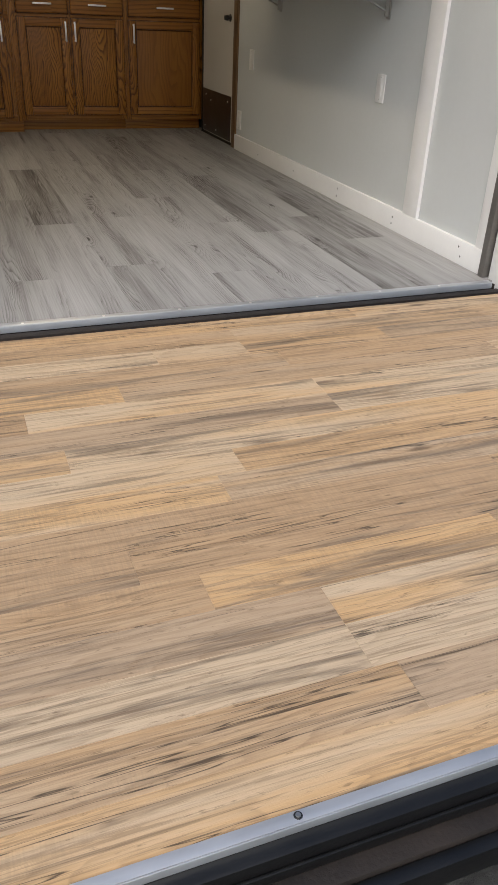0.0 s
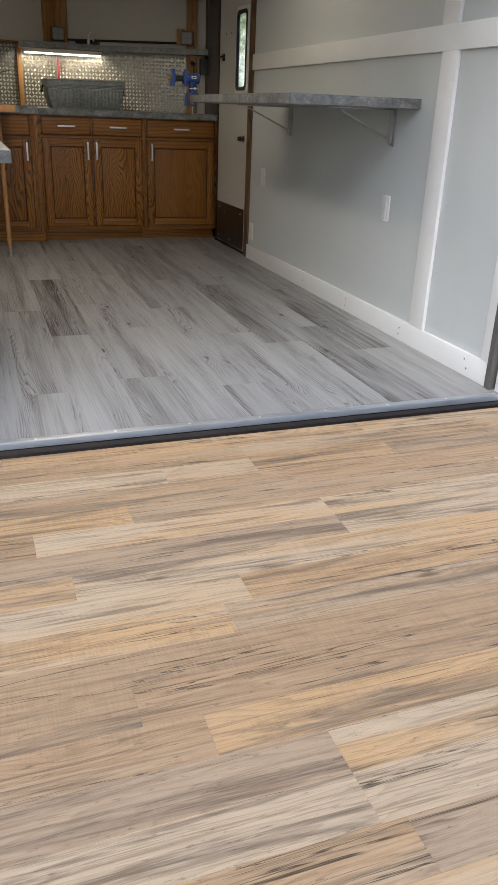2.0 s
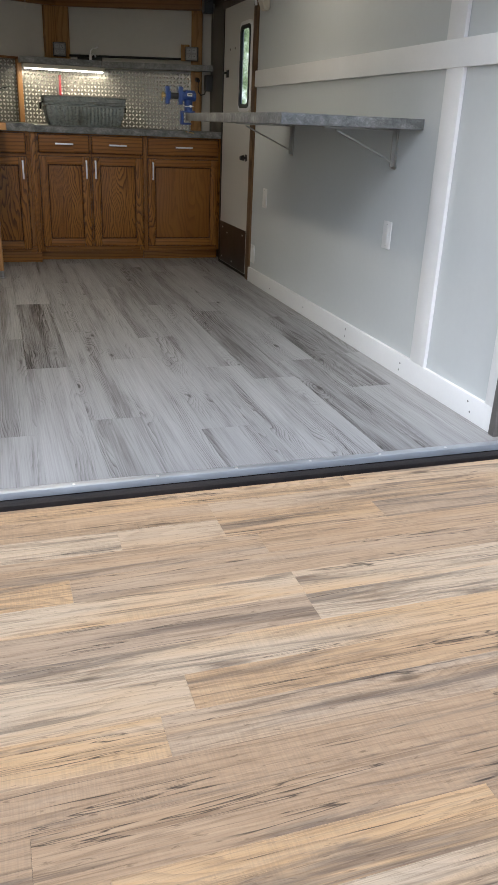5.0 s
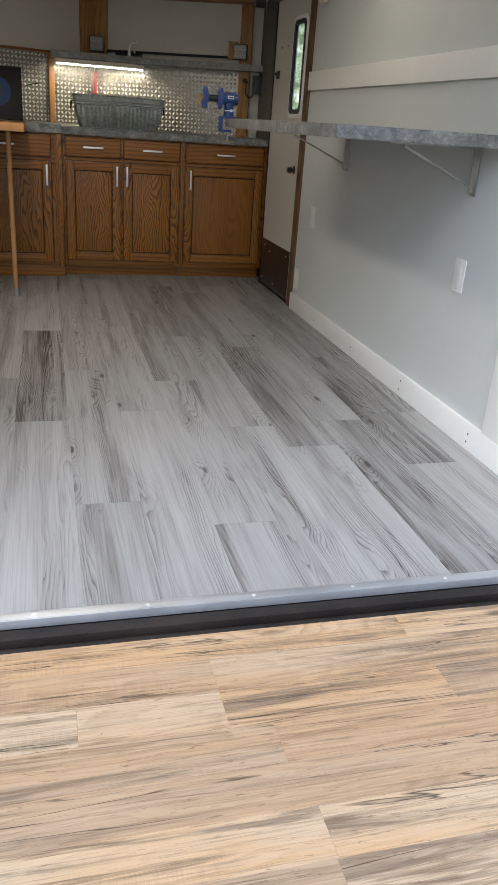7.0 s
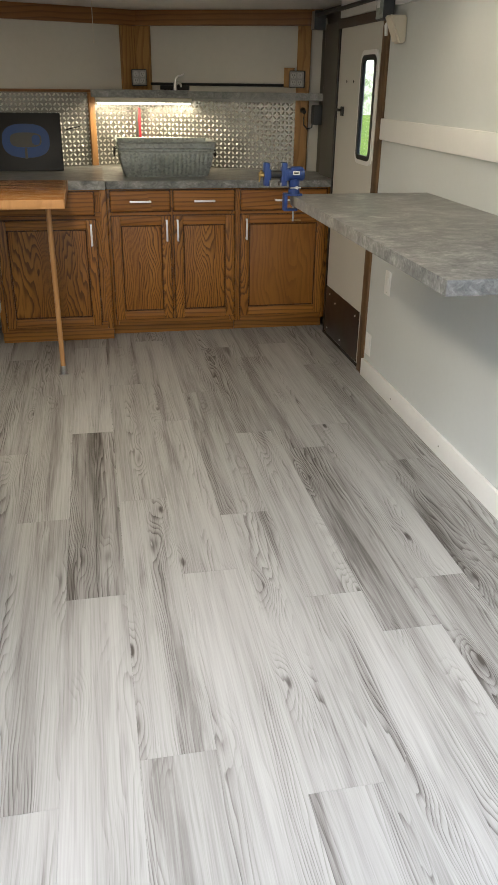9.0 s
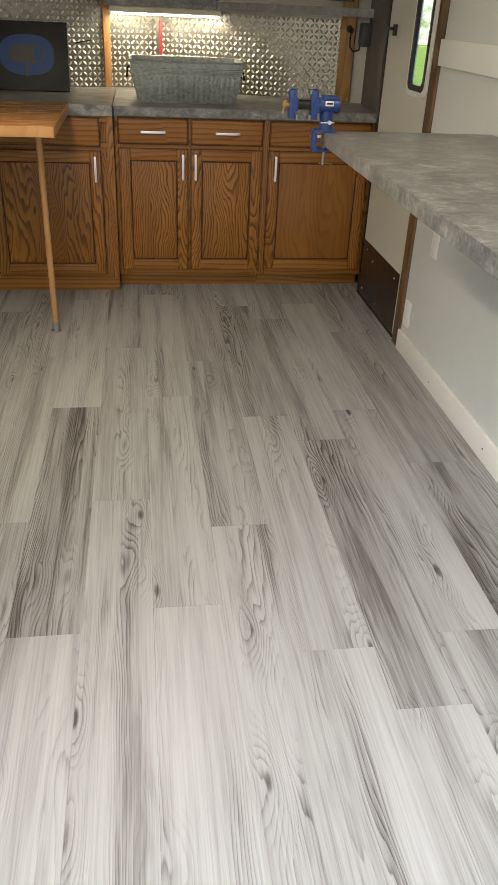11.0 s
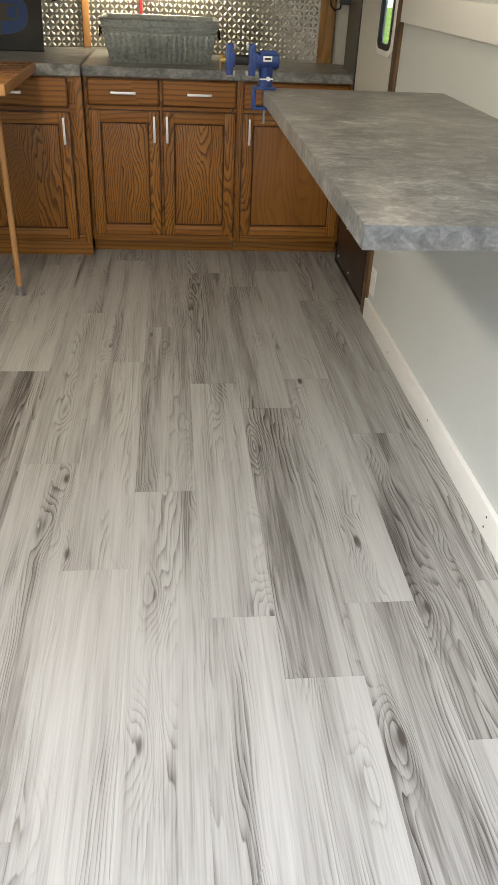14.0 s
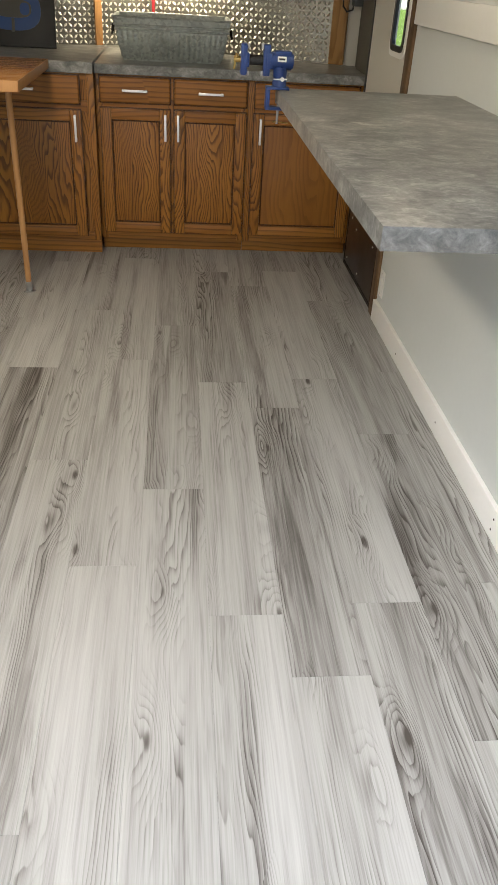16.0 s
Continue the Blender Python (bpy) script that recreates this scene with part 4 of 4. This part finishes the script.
def oval(bm, hw, hh, hole_w, hole_h, cx, cz, y0, y1, p=2.6, n=56):
    def pt(k, a, b):
        t = 6.283185 * k / n
        c, s_ = math.cos(t), math.sin(t)
        return cx + a * math.copysign(abs(c) ** (2 / p), c), cz + b * math.copysign(abs(s_) ** (2 / p), s_)
    outer = [pt(k, hw, hh) for k in range(n)]
    o0, o1 = [bm.verts.new((x, y0, z)) for x, z in outer], [bm.verts.new((x, y1, z)) for x, z in outer]
    for k in range(n):
        bm.faces.new((o0[k], o0[(k + 1) % n], o1[(k + 1) % n], o1[k]))
    bm.faces.new(o0)
    bm.faces.new(o1[::-1])
    return bm


bm = bx(bm_new(), -0.235, 0.225, 0.0, 0.02, 0.002, 0.355, 0.003)
board = part("board", bm, M_BOARD, sign)
e1 = part("emblem", oval(bm_new(), 0.148, 0.103, 0, 0, 0.0, 0.185, -0.0015, -0.0003), M_SIGNBLUE, board, "dark blue oval emblem")
e2 = part("emblem_mark", oval(bm_new(), 0.098, 0.045, 0, 0, 0.0, 0.19, -0.0026, -0.0016, 3.0), M_SIGNGREY, board, "grey rounded mark")
e3 = part("emblem_dot", oval(bm_new(), 0.026, 0.030, 0, 0, 0.062, 0.19, -0.0036, -0.0027), M_SIGNBLUE, board)
e4 = part("emblem_stem", bx(bm_new(), -0.012, 0.004, -0.0026, -0.0016, 0.075, 0.142), M_SIGNGREY, board)
for o in (board, e1, e2, e3, e4):
    o.data.transform(SIGN_TILT)


# ---------------------------------------------------------------- plates, boxes and cables
def wall_plate(y, z, label, group="wall plates"):
    p = thing("wall_plate", label, "wall plate", group, at=(WALL_R, y, z))
    part("plate", bx(bm_new(), -0.006, -0.0005, -0.039, 0.039, -0.062, 0.062, 0.003), M_WHITEP, p)
    part("insert", bx(bm_new(), -0.0078, -0.0062, -0.0165, 0.0165, -0.033, 0.033, 0.0008), M_WHITEP, p)
    for dz in (-0.048, 0.048):
        part("screw", cyl(bm_new(), (-0.006, 0, dz), (-0.007, 0, dz), 0.003, seg=10), M_STEEL, p.children[0])
    return p


wall_plate(1.08, 0.597, "white rectangular wall plate under the bench")
wall_plate(2.826, 0.598, "white rectangular wall plate under the bench")
wall_plate(3.035, 0.20, "white wall plate just above the baseboard")


def quad_outlet(m, label):
    """Metal box with four sockets; front faces local -y."""
    q = thing("socket_box", label, "outlet", "socket boxes")
    part("box", bx(bm_new(), -0.052, 0.052, -0.04, -0.0005, -0.052, 0.052, 0.008), M_BLACK, q)
    face = part("cover", bx(bm_new(), -0.047, 0.047, -0.044, -0.0405, -0.047, 0.047, 0.006), M_COVER, q, "steel cover plate")
    for i in (-1, 1):
        for k in (-1, 1):
            sock = part("socket", oval(bm_new(), 0.017, 0.016, 0, 0, i * 0.021, k * 0.021, -0.0465, -0.0442, 3, 20), M_SOCKET, face, "pale grey socket")
            bm = bm_new()
            for d in (-0.006, 0.006):
                bx(bm, i * 0.021 + d - 0.0014, i * 0.021 + d + 0.0014, -0.0472, -0.0466, k * 0.021 - 0.001, k * 0.021 + 0.009)
            cyl(bm, (i * 0.021, -0.0466, k * 0.021 - 0.008), (i * 0.021, -0.0472, k * 0.021 - 0.008), 0.0025, seg=8)
            ob = part("slots", bm, M_BLACK, None)
            ob.parent = face
    q.matrix_world = m
    return q


mr, _len = along(APEX, NR)
ml, _len = along(NL, APEX)
turn_r = mr.to_3x3().to_4x4()
pt = lerp(APEX, NR, 0.03)
quad_outlet(Matrix.Translation((pt[0] - 0.028, pt[1] - 0.065, 1.553)), "steel four-socket outlet box on the nose stud")
pt = lerp(APEX, NR, 0.872)
quad_outlet(Matrix.Translation((pt[0], pt[1] - 0.042, 1.556)) @ turn_r, "steel four-socket outlet box on the corner stud")
bm = bx(bm_new(), -0.045, 0.02, -0.0405, -0.001, -0.050, 0.068, 0.003)
block = part("wood_block", bm, M_PINE)
block.matrix_world = Matrix.Translation((pt[0] - 0.03, pt[1] + 0.006, 1.556)) @ turn_r
tagged(block, "brown pine block behind the socket box", "block")
quad_outlet(Matrix.Translation((-0.0178, 0.70, 1.715)) @ Matrix.Rotation(radians(-90), 4, "Z"), "black four-socket outlet box on the batten")

# black conduit between the boxes
a, b = lerp(APEX, NR, 0.06), lerp(APEX, NR, 0.84)
bm = tube(bm_new(), [(a[0], a[1] - 0.03, 1.516), ((a[0] + b[0]) / 2, (a[1] + b[1]) / 2 - 0.03, 1.517), (b[0], b[1] - 0.03, 1.519)], 0.009, 10)
tagged(part("conduit", bm, M_BLACK), "black conduit running between socket boxes", "conduit")
bm = bx(bm_new(), 0.0, 0.2, -0.05, -0.012, 1.479, 1.508, 0.004)
ob = part("power_adapter", bm, M_BLACK)
ob.matrix_world = along(lerp(APEX, NR, 0.14), lerp(APEX, NR, 0.4))[0]
tagged(ob, "flat black power strip lying on the shelf", "power strip")

# little tap on the shelf
tap = thing("tap", "small chrome tap with lever standing on the shelf", "tap", at=(-0.880, 4.755, 1.478))
part("base", cyl(bm_new(), (0, 0, 0), (0, 0, 0.045), 0.013, 0.010, seg=18), M_CHROME, tap)
part("spout", tube(bm_new(), [(0, 0, 0.03), (0.02, -0.02, 0.045), (0.032, -0.035, 0.04), (0.036, -0.04, 0.022)], 0.007, 10), M_CHROME, tap)
part("lever", tube(bm_new(), [(0, 0, 0.045), (0.003, 0, 0.07), (0.02, 0, 0.088), (0.045, 0, 0.092), (0.06, 0, 0.10)], 0.006, 10), M_CHROME, tap)

# red bar in the nose corner, hook and cord
bm = bx(bm_new(), -1.127, -1.109, 4.915, 4.935, 1.07, 1.365, 0.004)
tagged(part("red_handle", bm, M_RED), "narrow red handle hanging at the nose corner", "handle")
bm = tube(bm_new(), [(-1.62, 4.795, 1.225), (-1.62, 4.765, 1.23), (-1.585, 4.735, 1.24), (-1.53, 4.745, 1.25), (-1.525, 4.755, 1.258)], 0.0035, 8)
tagged(part("wire_hook", bm, M_BLACK), "thin black wire hook on the splashback", "hook")
plug = thing("plug_lead", "black plug and looped cord beside the splashback", "cord", at=(-0.055, 4.50, 1.34))
part("plug", cyl(bm_new(), (0, -0.005, 0.03), (0, -0.05, 0.02), 0.018, 0.013, seg=16), M_BLACK, plug)
part("cable", tube(bm_new(), [(0, -0.05, 0.02), (-0.005, -0.06, -0.02), (0.0, -0.05, -0.06), (0.025, -0.04, -0.085), (0.055, -0.05, -0.075), (0.06, -0.06, -0.02)], 0.005, 8), M_BLACK, plug)
gb = thing("junction_box", "dark grey junction box on the corner post", "electrical box", "junction boxes", at=(0.018, 4.40, 1.345))
part("box", bx(bm_new(), -0.028, 0.036, -0.035, 0.035, -0.06, 0.06, 0.006), M_GREYBOX, gb)
part("cover", bx(bm_new(), -0.031, -0.0285, -0.03, 0.03, -0.055, 0.055, 0.001), M_GREYBOX, gb)
gb = thing("junction_box", "dark grey junction box under the corner beam", "electrical box", "junction boxes", at=(-0.015, 4.36, 1.89))
part("box", bx(bm_new(), -0.03, 0.045, -0.035, 0.035, -0.053, 0.053, 0.006), M_GREYBOX, gb)
part("cover", bx(bm_new(), -0.034, -0.0305, -0.03, 0.03, -0.05, 0.05, 0.001), M_STEEL, gb)
bm = tube(bm_new(), [(0.03, 4.32, 1.90), (0.03, 4.30, 1.77), (0.03, 4.30, 1.50)], 0.007, 8)
tagged(part("conduit", bm, M_STEEL), "thin grey upright conduit at the corner", "conduit")
# Post takes the darkened colour that stands in for shade here.
structure(box("corner_post", (0.024, 0.059, 4.03, 4.30, CAB_TOP + 0.049, 1.865), M_SHADEPANEL), "panel beside the worktop, coloured dark for the corner's shadow", "wall")

# cable and switch over the side door
bm = tube(bm_new(), [(-0.045, 4.30, 1.912), (-0.04, 3.75, 1.912), (-0.035, 3.12, 1.918)], 0.011, 10)
tagged(part("conduit", bm, M_BLACK), "black conduit under the ceiling above the door", "conduit")
bm = tube(bm_new(), [(-0.035, 3.02, 1.930), (-0.035, 2.0, 1.936), (-0.035, 1.0, 1.936)], 0.010, 10)
tagged(part("conduit", bm, M_BLACK), "black conduit under the ceiling along the wall", "conduit")
sw = thing("junction_box", "dark grey junction box above the door casing", "electrical box", "junction boxes", at=(-0.0175, 3.07, 1.86))
part("box", bx(bm_new(), -0.055, -0.001, -0.05, 0.05, -0.05, 0.078, 0.006), M_GREYBOX, sw)
cov = part("cover", bx(bm_new(), -0.061, -0.0555, -0.045, 0.045, -0.045, 0.07, 0.004), M_GALV, sw)
part("switch", bx(bm_new(), -0.07, -0.0615, -0.012, 0.012, 0.0, 0.03, 0.002), M_WHITEP, cov)
sp = thing("wedge_box", "small beige plastic wedge-shaped box on the wall", "alarm", at=(-0.0015, 2.93, 1.763))
bm = bm_new()
t = bmesh.new()
bmesh.ops.create_cube(t, size=1)
for vtx in t.verts:
    deep = 0.055 if vtx.co.z < 0 else 0.085
    vtx.co = Vector((-0.001 if vtx.co.x > 0 else -deep * (0.6 if vtx.co.z < 0 else 1.0), vtx.co.y * 0.085, vtx.co.z * 0.115))
bmesh.ops.bevel(t, geom=t.edges[:], offset=0.007, segments=2, affect="EDGES")
merge(bm, t)
part("casing", bm, M_CREAM, sp)
bm = tube(bm_new(), [(-0.05, 0.05, 0.05), (-0.06, 0.075, 0.02), (-0.05, 0.09, -0.02)], 0.008, 8)
part("pull_cord", bm, M_WHITEP, sp)

# pull string from the ceiling
bm = cyl(bm_new(), (-1.412, 3.9, 1.72), (-1.412, 3.9, CEIL - 0.002), 0.0018, seg=6)
cyl(bm, (-1.412, 3.9, 1.715), (-1.412, 3.9, 1.725), 0.005, seg=8)
tagged(part("pull_string", bm, M_CREAM), "thin pull string hanging from the ceiling", "string")

# screws and nail holes

def dots(name, parent, places, r, h, mat, axis):
    for p in places:
        d = {"z": Vector((0, 0, h)), "x": Vector((-h, 0, 0))}[axis]
        bm = cyl(bm_new(), Vector(p), Vector(p) + d, r, r * 0.8, seg=10)
        part(name, bm, mat, parent)


dots("screw", sill, [(-2.1 + 0.262 * k, -0.016, 0.0035) for k in range(8)], 0.0055, 0.0018, M_CHROME, "z")
dots("screw", edge, [(-2.09 + 0.41 * k, DECK_NEAR + 0.006, DECK_Z + 0.0036) for k in range(5)], 0.0065, 0.0012, M_BLACK, "z")
dots("screw", edge, [(-2.09 + 0.41 * k, DECK_NEAR + 0.006, DECK_Z + 0.0042) for k in range(5)], 0.0042, 0.0022, M_STEEL, "z")
base_ob = bpy.data.objects["baseboard"]
dots("nail_hole", base_ob, [(-0.018, y, z) for y in (0.22, 0.24) for z in (0.035, 0.072)][0::3] + [(-0.018, 0.80, 0.03), (-0.018, 0.795, 0.062), (-0.018, 1.40, 0.03), (-0.018, 1.395, 0.07), (-0.018, 2.0, 0.05), (-0.018, 2.6, 0.04)], 0.0045, 0.0006, M_BLACK, "x")
bm = bm_new()
for k, (dx, dy, rz) in enumerate(((0, 0, 20), (0.03, 0.008, -35), (0.05, -0.004, 60))):
    bx(bm, -0.014, 0.014, -0.006, 0.006, 0, 0.002, 0.0008, 1, pose(-0.98 + dx, -0.112 + dy, -0.1145 + 0.002 * k, 12, 5, rz))
tagged(part("dead_leaves", bm, M_EDGE), "few dry brown leaf scraps in the sill trough", "leaf")

# ---------------------------------------------------------------- planks (last)
PW = 0.193


def plank_mesh(length, width, thick=0.006, bev=0.00035):
    bm = bx(bm_new(), 0.0002, length - 0.0002, 0.0002, width - 0.0002, -thick, 0.0, bev, 1)
    me = bpy.data.meshes.new("plank")
    bm.to_mesh(me)
    bm.free()
    return me


def lay(name, parent, mat, x0, y0, length, width, z, turned, colour, cache={}):
    key = (round(length, 3), round(width, 3), mat.name)
    if key not in cache:
        cache[key] = plank_mesh(length, width)
        cache[key].materials.append(mat)
    ob = new(name, cache[key])
    ob.parent = parent
    ob.matrix_parent_inverse = parent.matrix_world.inverted()
    ob.matrix_basis = pose(x0 + width, y0, z, 0, 0, 90) if turned else pose(x0, y0, z)
    ob.color = (*colour, 1)
    return ob


rng = random.Random(11)
PL = 1.305
# a seam in every column of grey planks, by column number; dark and pale boards by (column, board)
SEAMS = {-4: 1.208, -3: 0.522, -2: 1.29, -1: 0.35, 0: 1.091, 1: 0.883, 2: 1.127, 3: 1.996}
DARK = {(-4, 0): 0.66, (1, 0): 0.68, (2, -1): 0.62, (3, -1): 0.66, (3, 0): 0.56, (0, 1): 0.64, (-1, 1): 0.55, (-3, 1): 0.5, (-3, -1): 0.56, (-5, 0): 0.58}
PALE = {(2, 0): 0.42, (1, -1): 0.32, (0, 0): 0.40, (0, -1): 0.36, (-2, 0): 0.44, (-2, -1): 0.36, (-1, 0): 0.44}
for col in range(-10, 5):
    xa = -0.690 + PW * (col - 1)
    xb = xa + PW
    xa, xb = max(xa, FLOOR_L + 0.002), min(xb, 0.055)
    if xb - xa < 0.02:
        continue
    seam = SEAMS.get(col, rng.uniform(0.1, 1.2))
    k0 = math.floor((0.0 - seam) / PL)
    for k in range(k0, 4):
        ya, yb = max(seam + k * PL, 0.0015), min(seam + (k + 1) * PL, 4.6)
        if yb - ya < 0.002:
            continue
        tone = DARK.get((col, k), PALE.get((col, k), rng.uniform(0.36, 0.56)))
        lay("plank", sub, M_PLANK, xa, ya, yb - ya, xb - xa, 0.0, True, (tone, (1.0 if tone > 0.58 else rng.uniform(0.35, 0.8)), rng.random()))

DW = 0.103
# joints of the strips, row by row from the sill
DJ = {-3: [-0.732], -2: [-1.207], -1: [-1.493, -1.207, -0.717], 0: [-1.12], 1: [-0.42], 2: [-1.90, -1.097], 3: [-1.10], 4: [-0.61], 5: [-1.45], 6: [-0.30], 7: [-2.15, -0.86],
      8: [-0.55], 9: [-1.66, -1.008], 10: [-1.457], 11: [-1.457], 12: [-1.414], 13: [-2.2, -0.8]}
for row in range(-3, 14):
    yb = -0.433 - DW * row
    ya = yb - DW
    ya, yb = max(ya, DECK_NEAR + 0.012), min(yb, DECK_FAR)
    if yb - ya < 0.02:
        continue
    joints = sorted(DJ.get(row, [rng.uniform(-2.2, -0.2)]))
    while joints[0] > FLOOR_L:
        joints.insert(0, joints[0] - 1.22)
    while joints[-1] < 0.0:
        joints.append(joints[-1] + 1.22)
    for xa, xb in zip(joints, joints[1:]):
        xa, xb = max(xa, FLOOR_L), min(xb, 0.0)
        if xb - xa < 0.03:
            continue
        lay("plank", deck, M_DECK, xa, ya, xb - xa, yb - ya, DECK_Z, False, (rng.uniform(0.20, 0.78), rng.uniform(0.3, 1.0), rng.random()))

# ---------------------------------------------------------------- from plan units to metres
for ob in list(scene.objects):
    if ob.parent is None and ob != cam:
        ob.matrix_world = Matrix.Scale(PLAN, 4) @ ob.matrix_basis
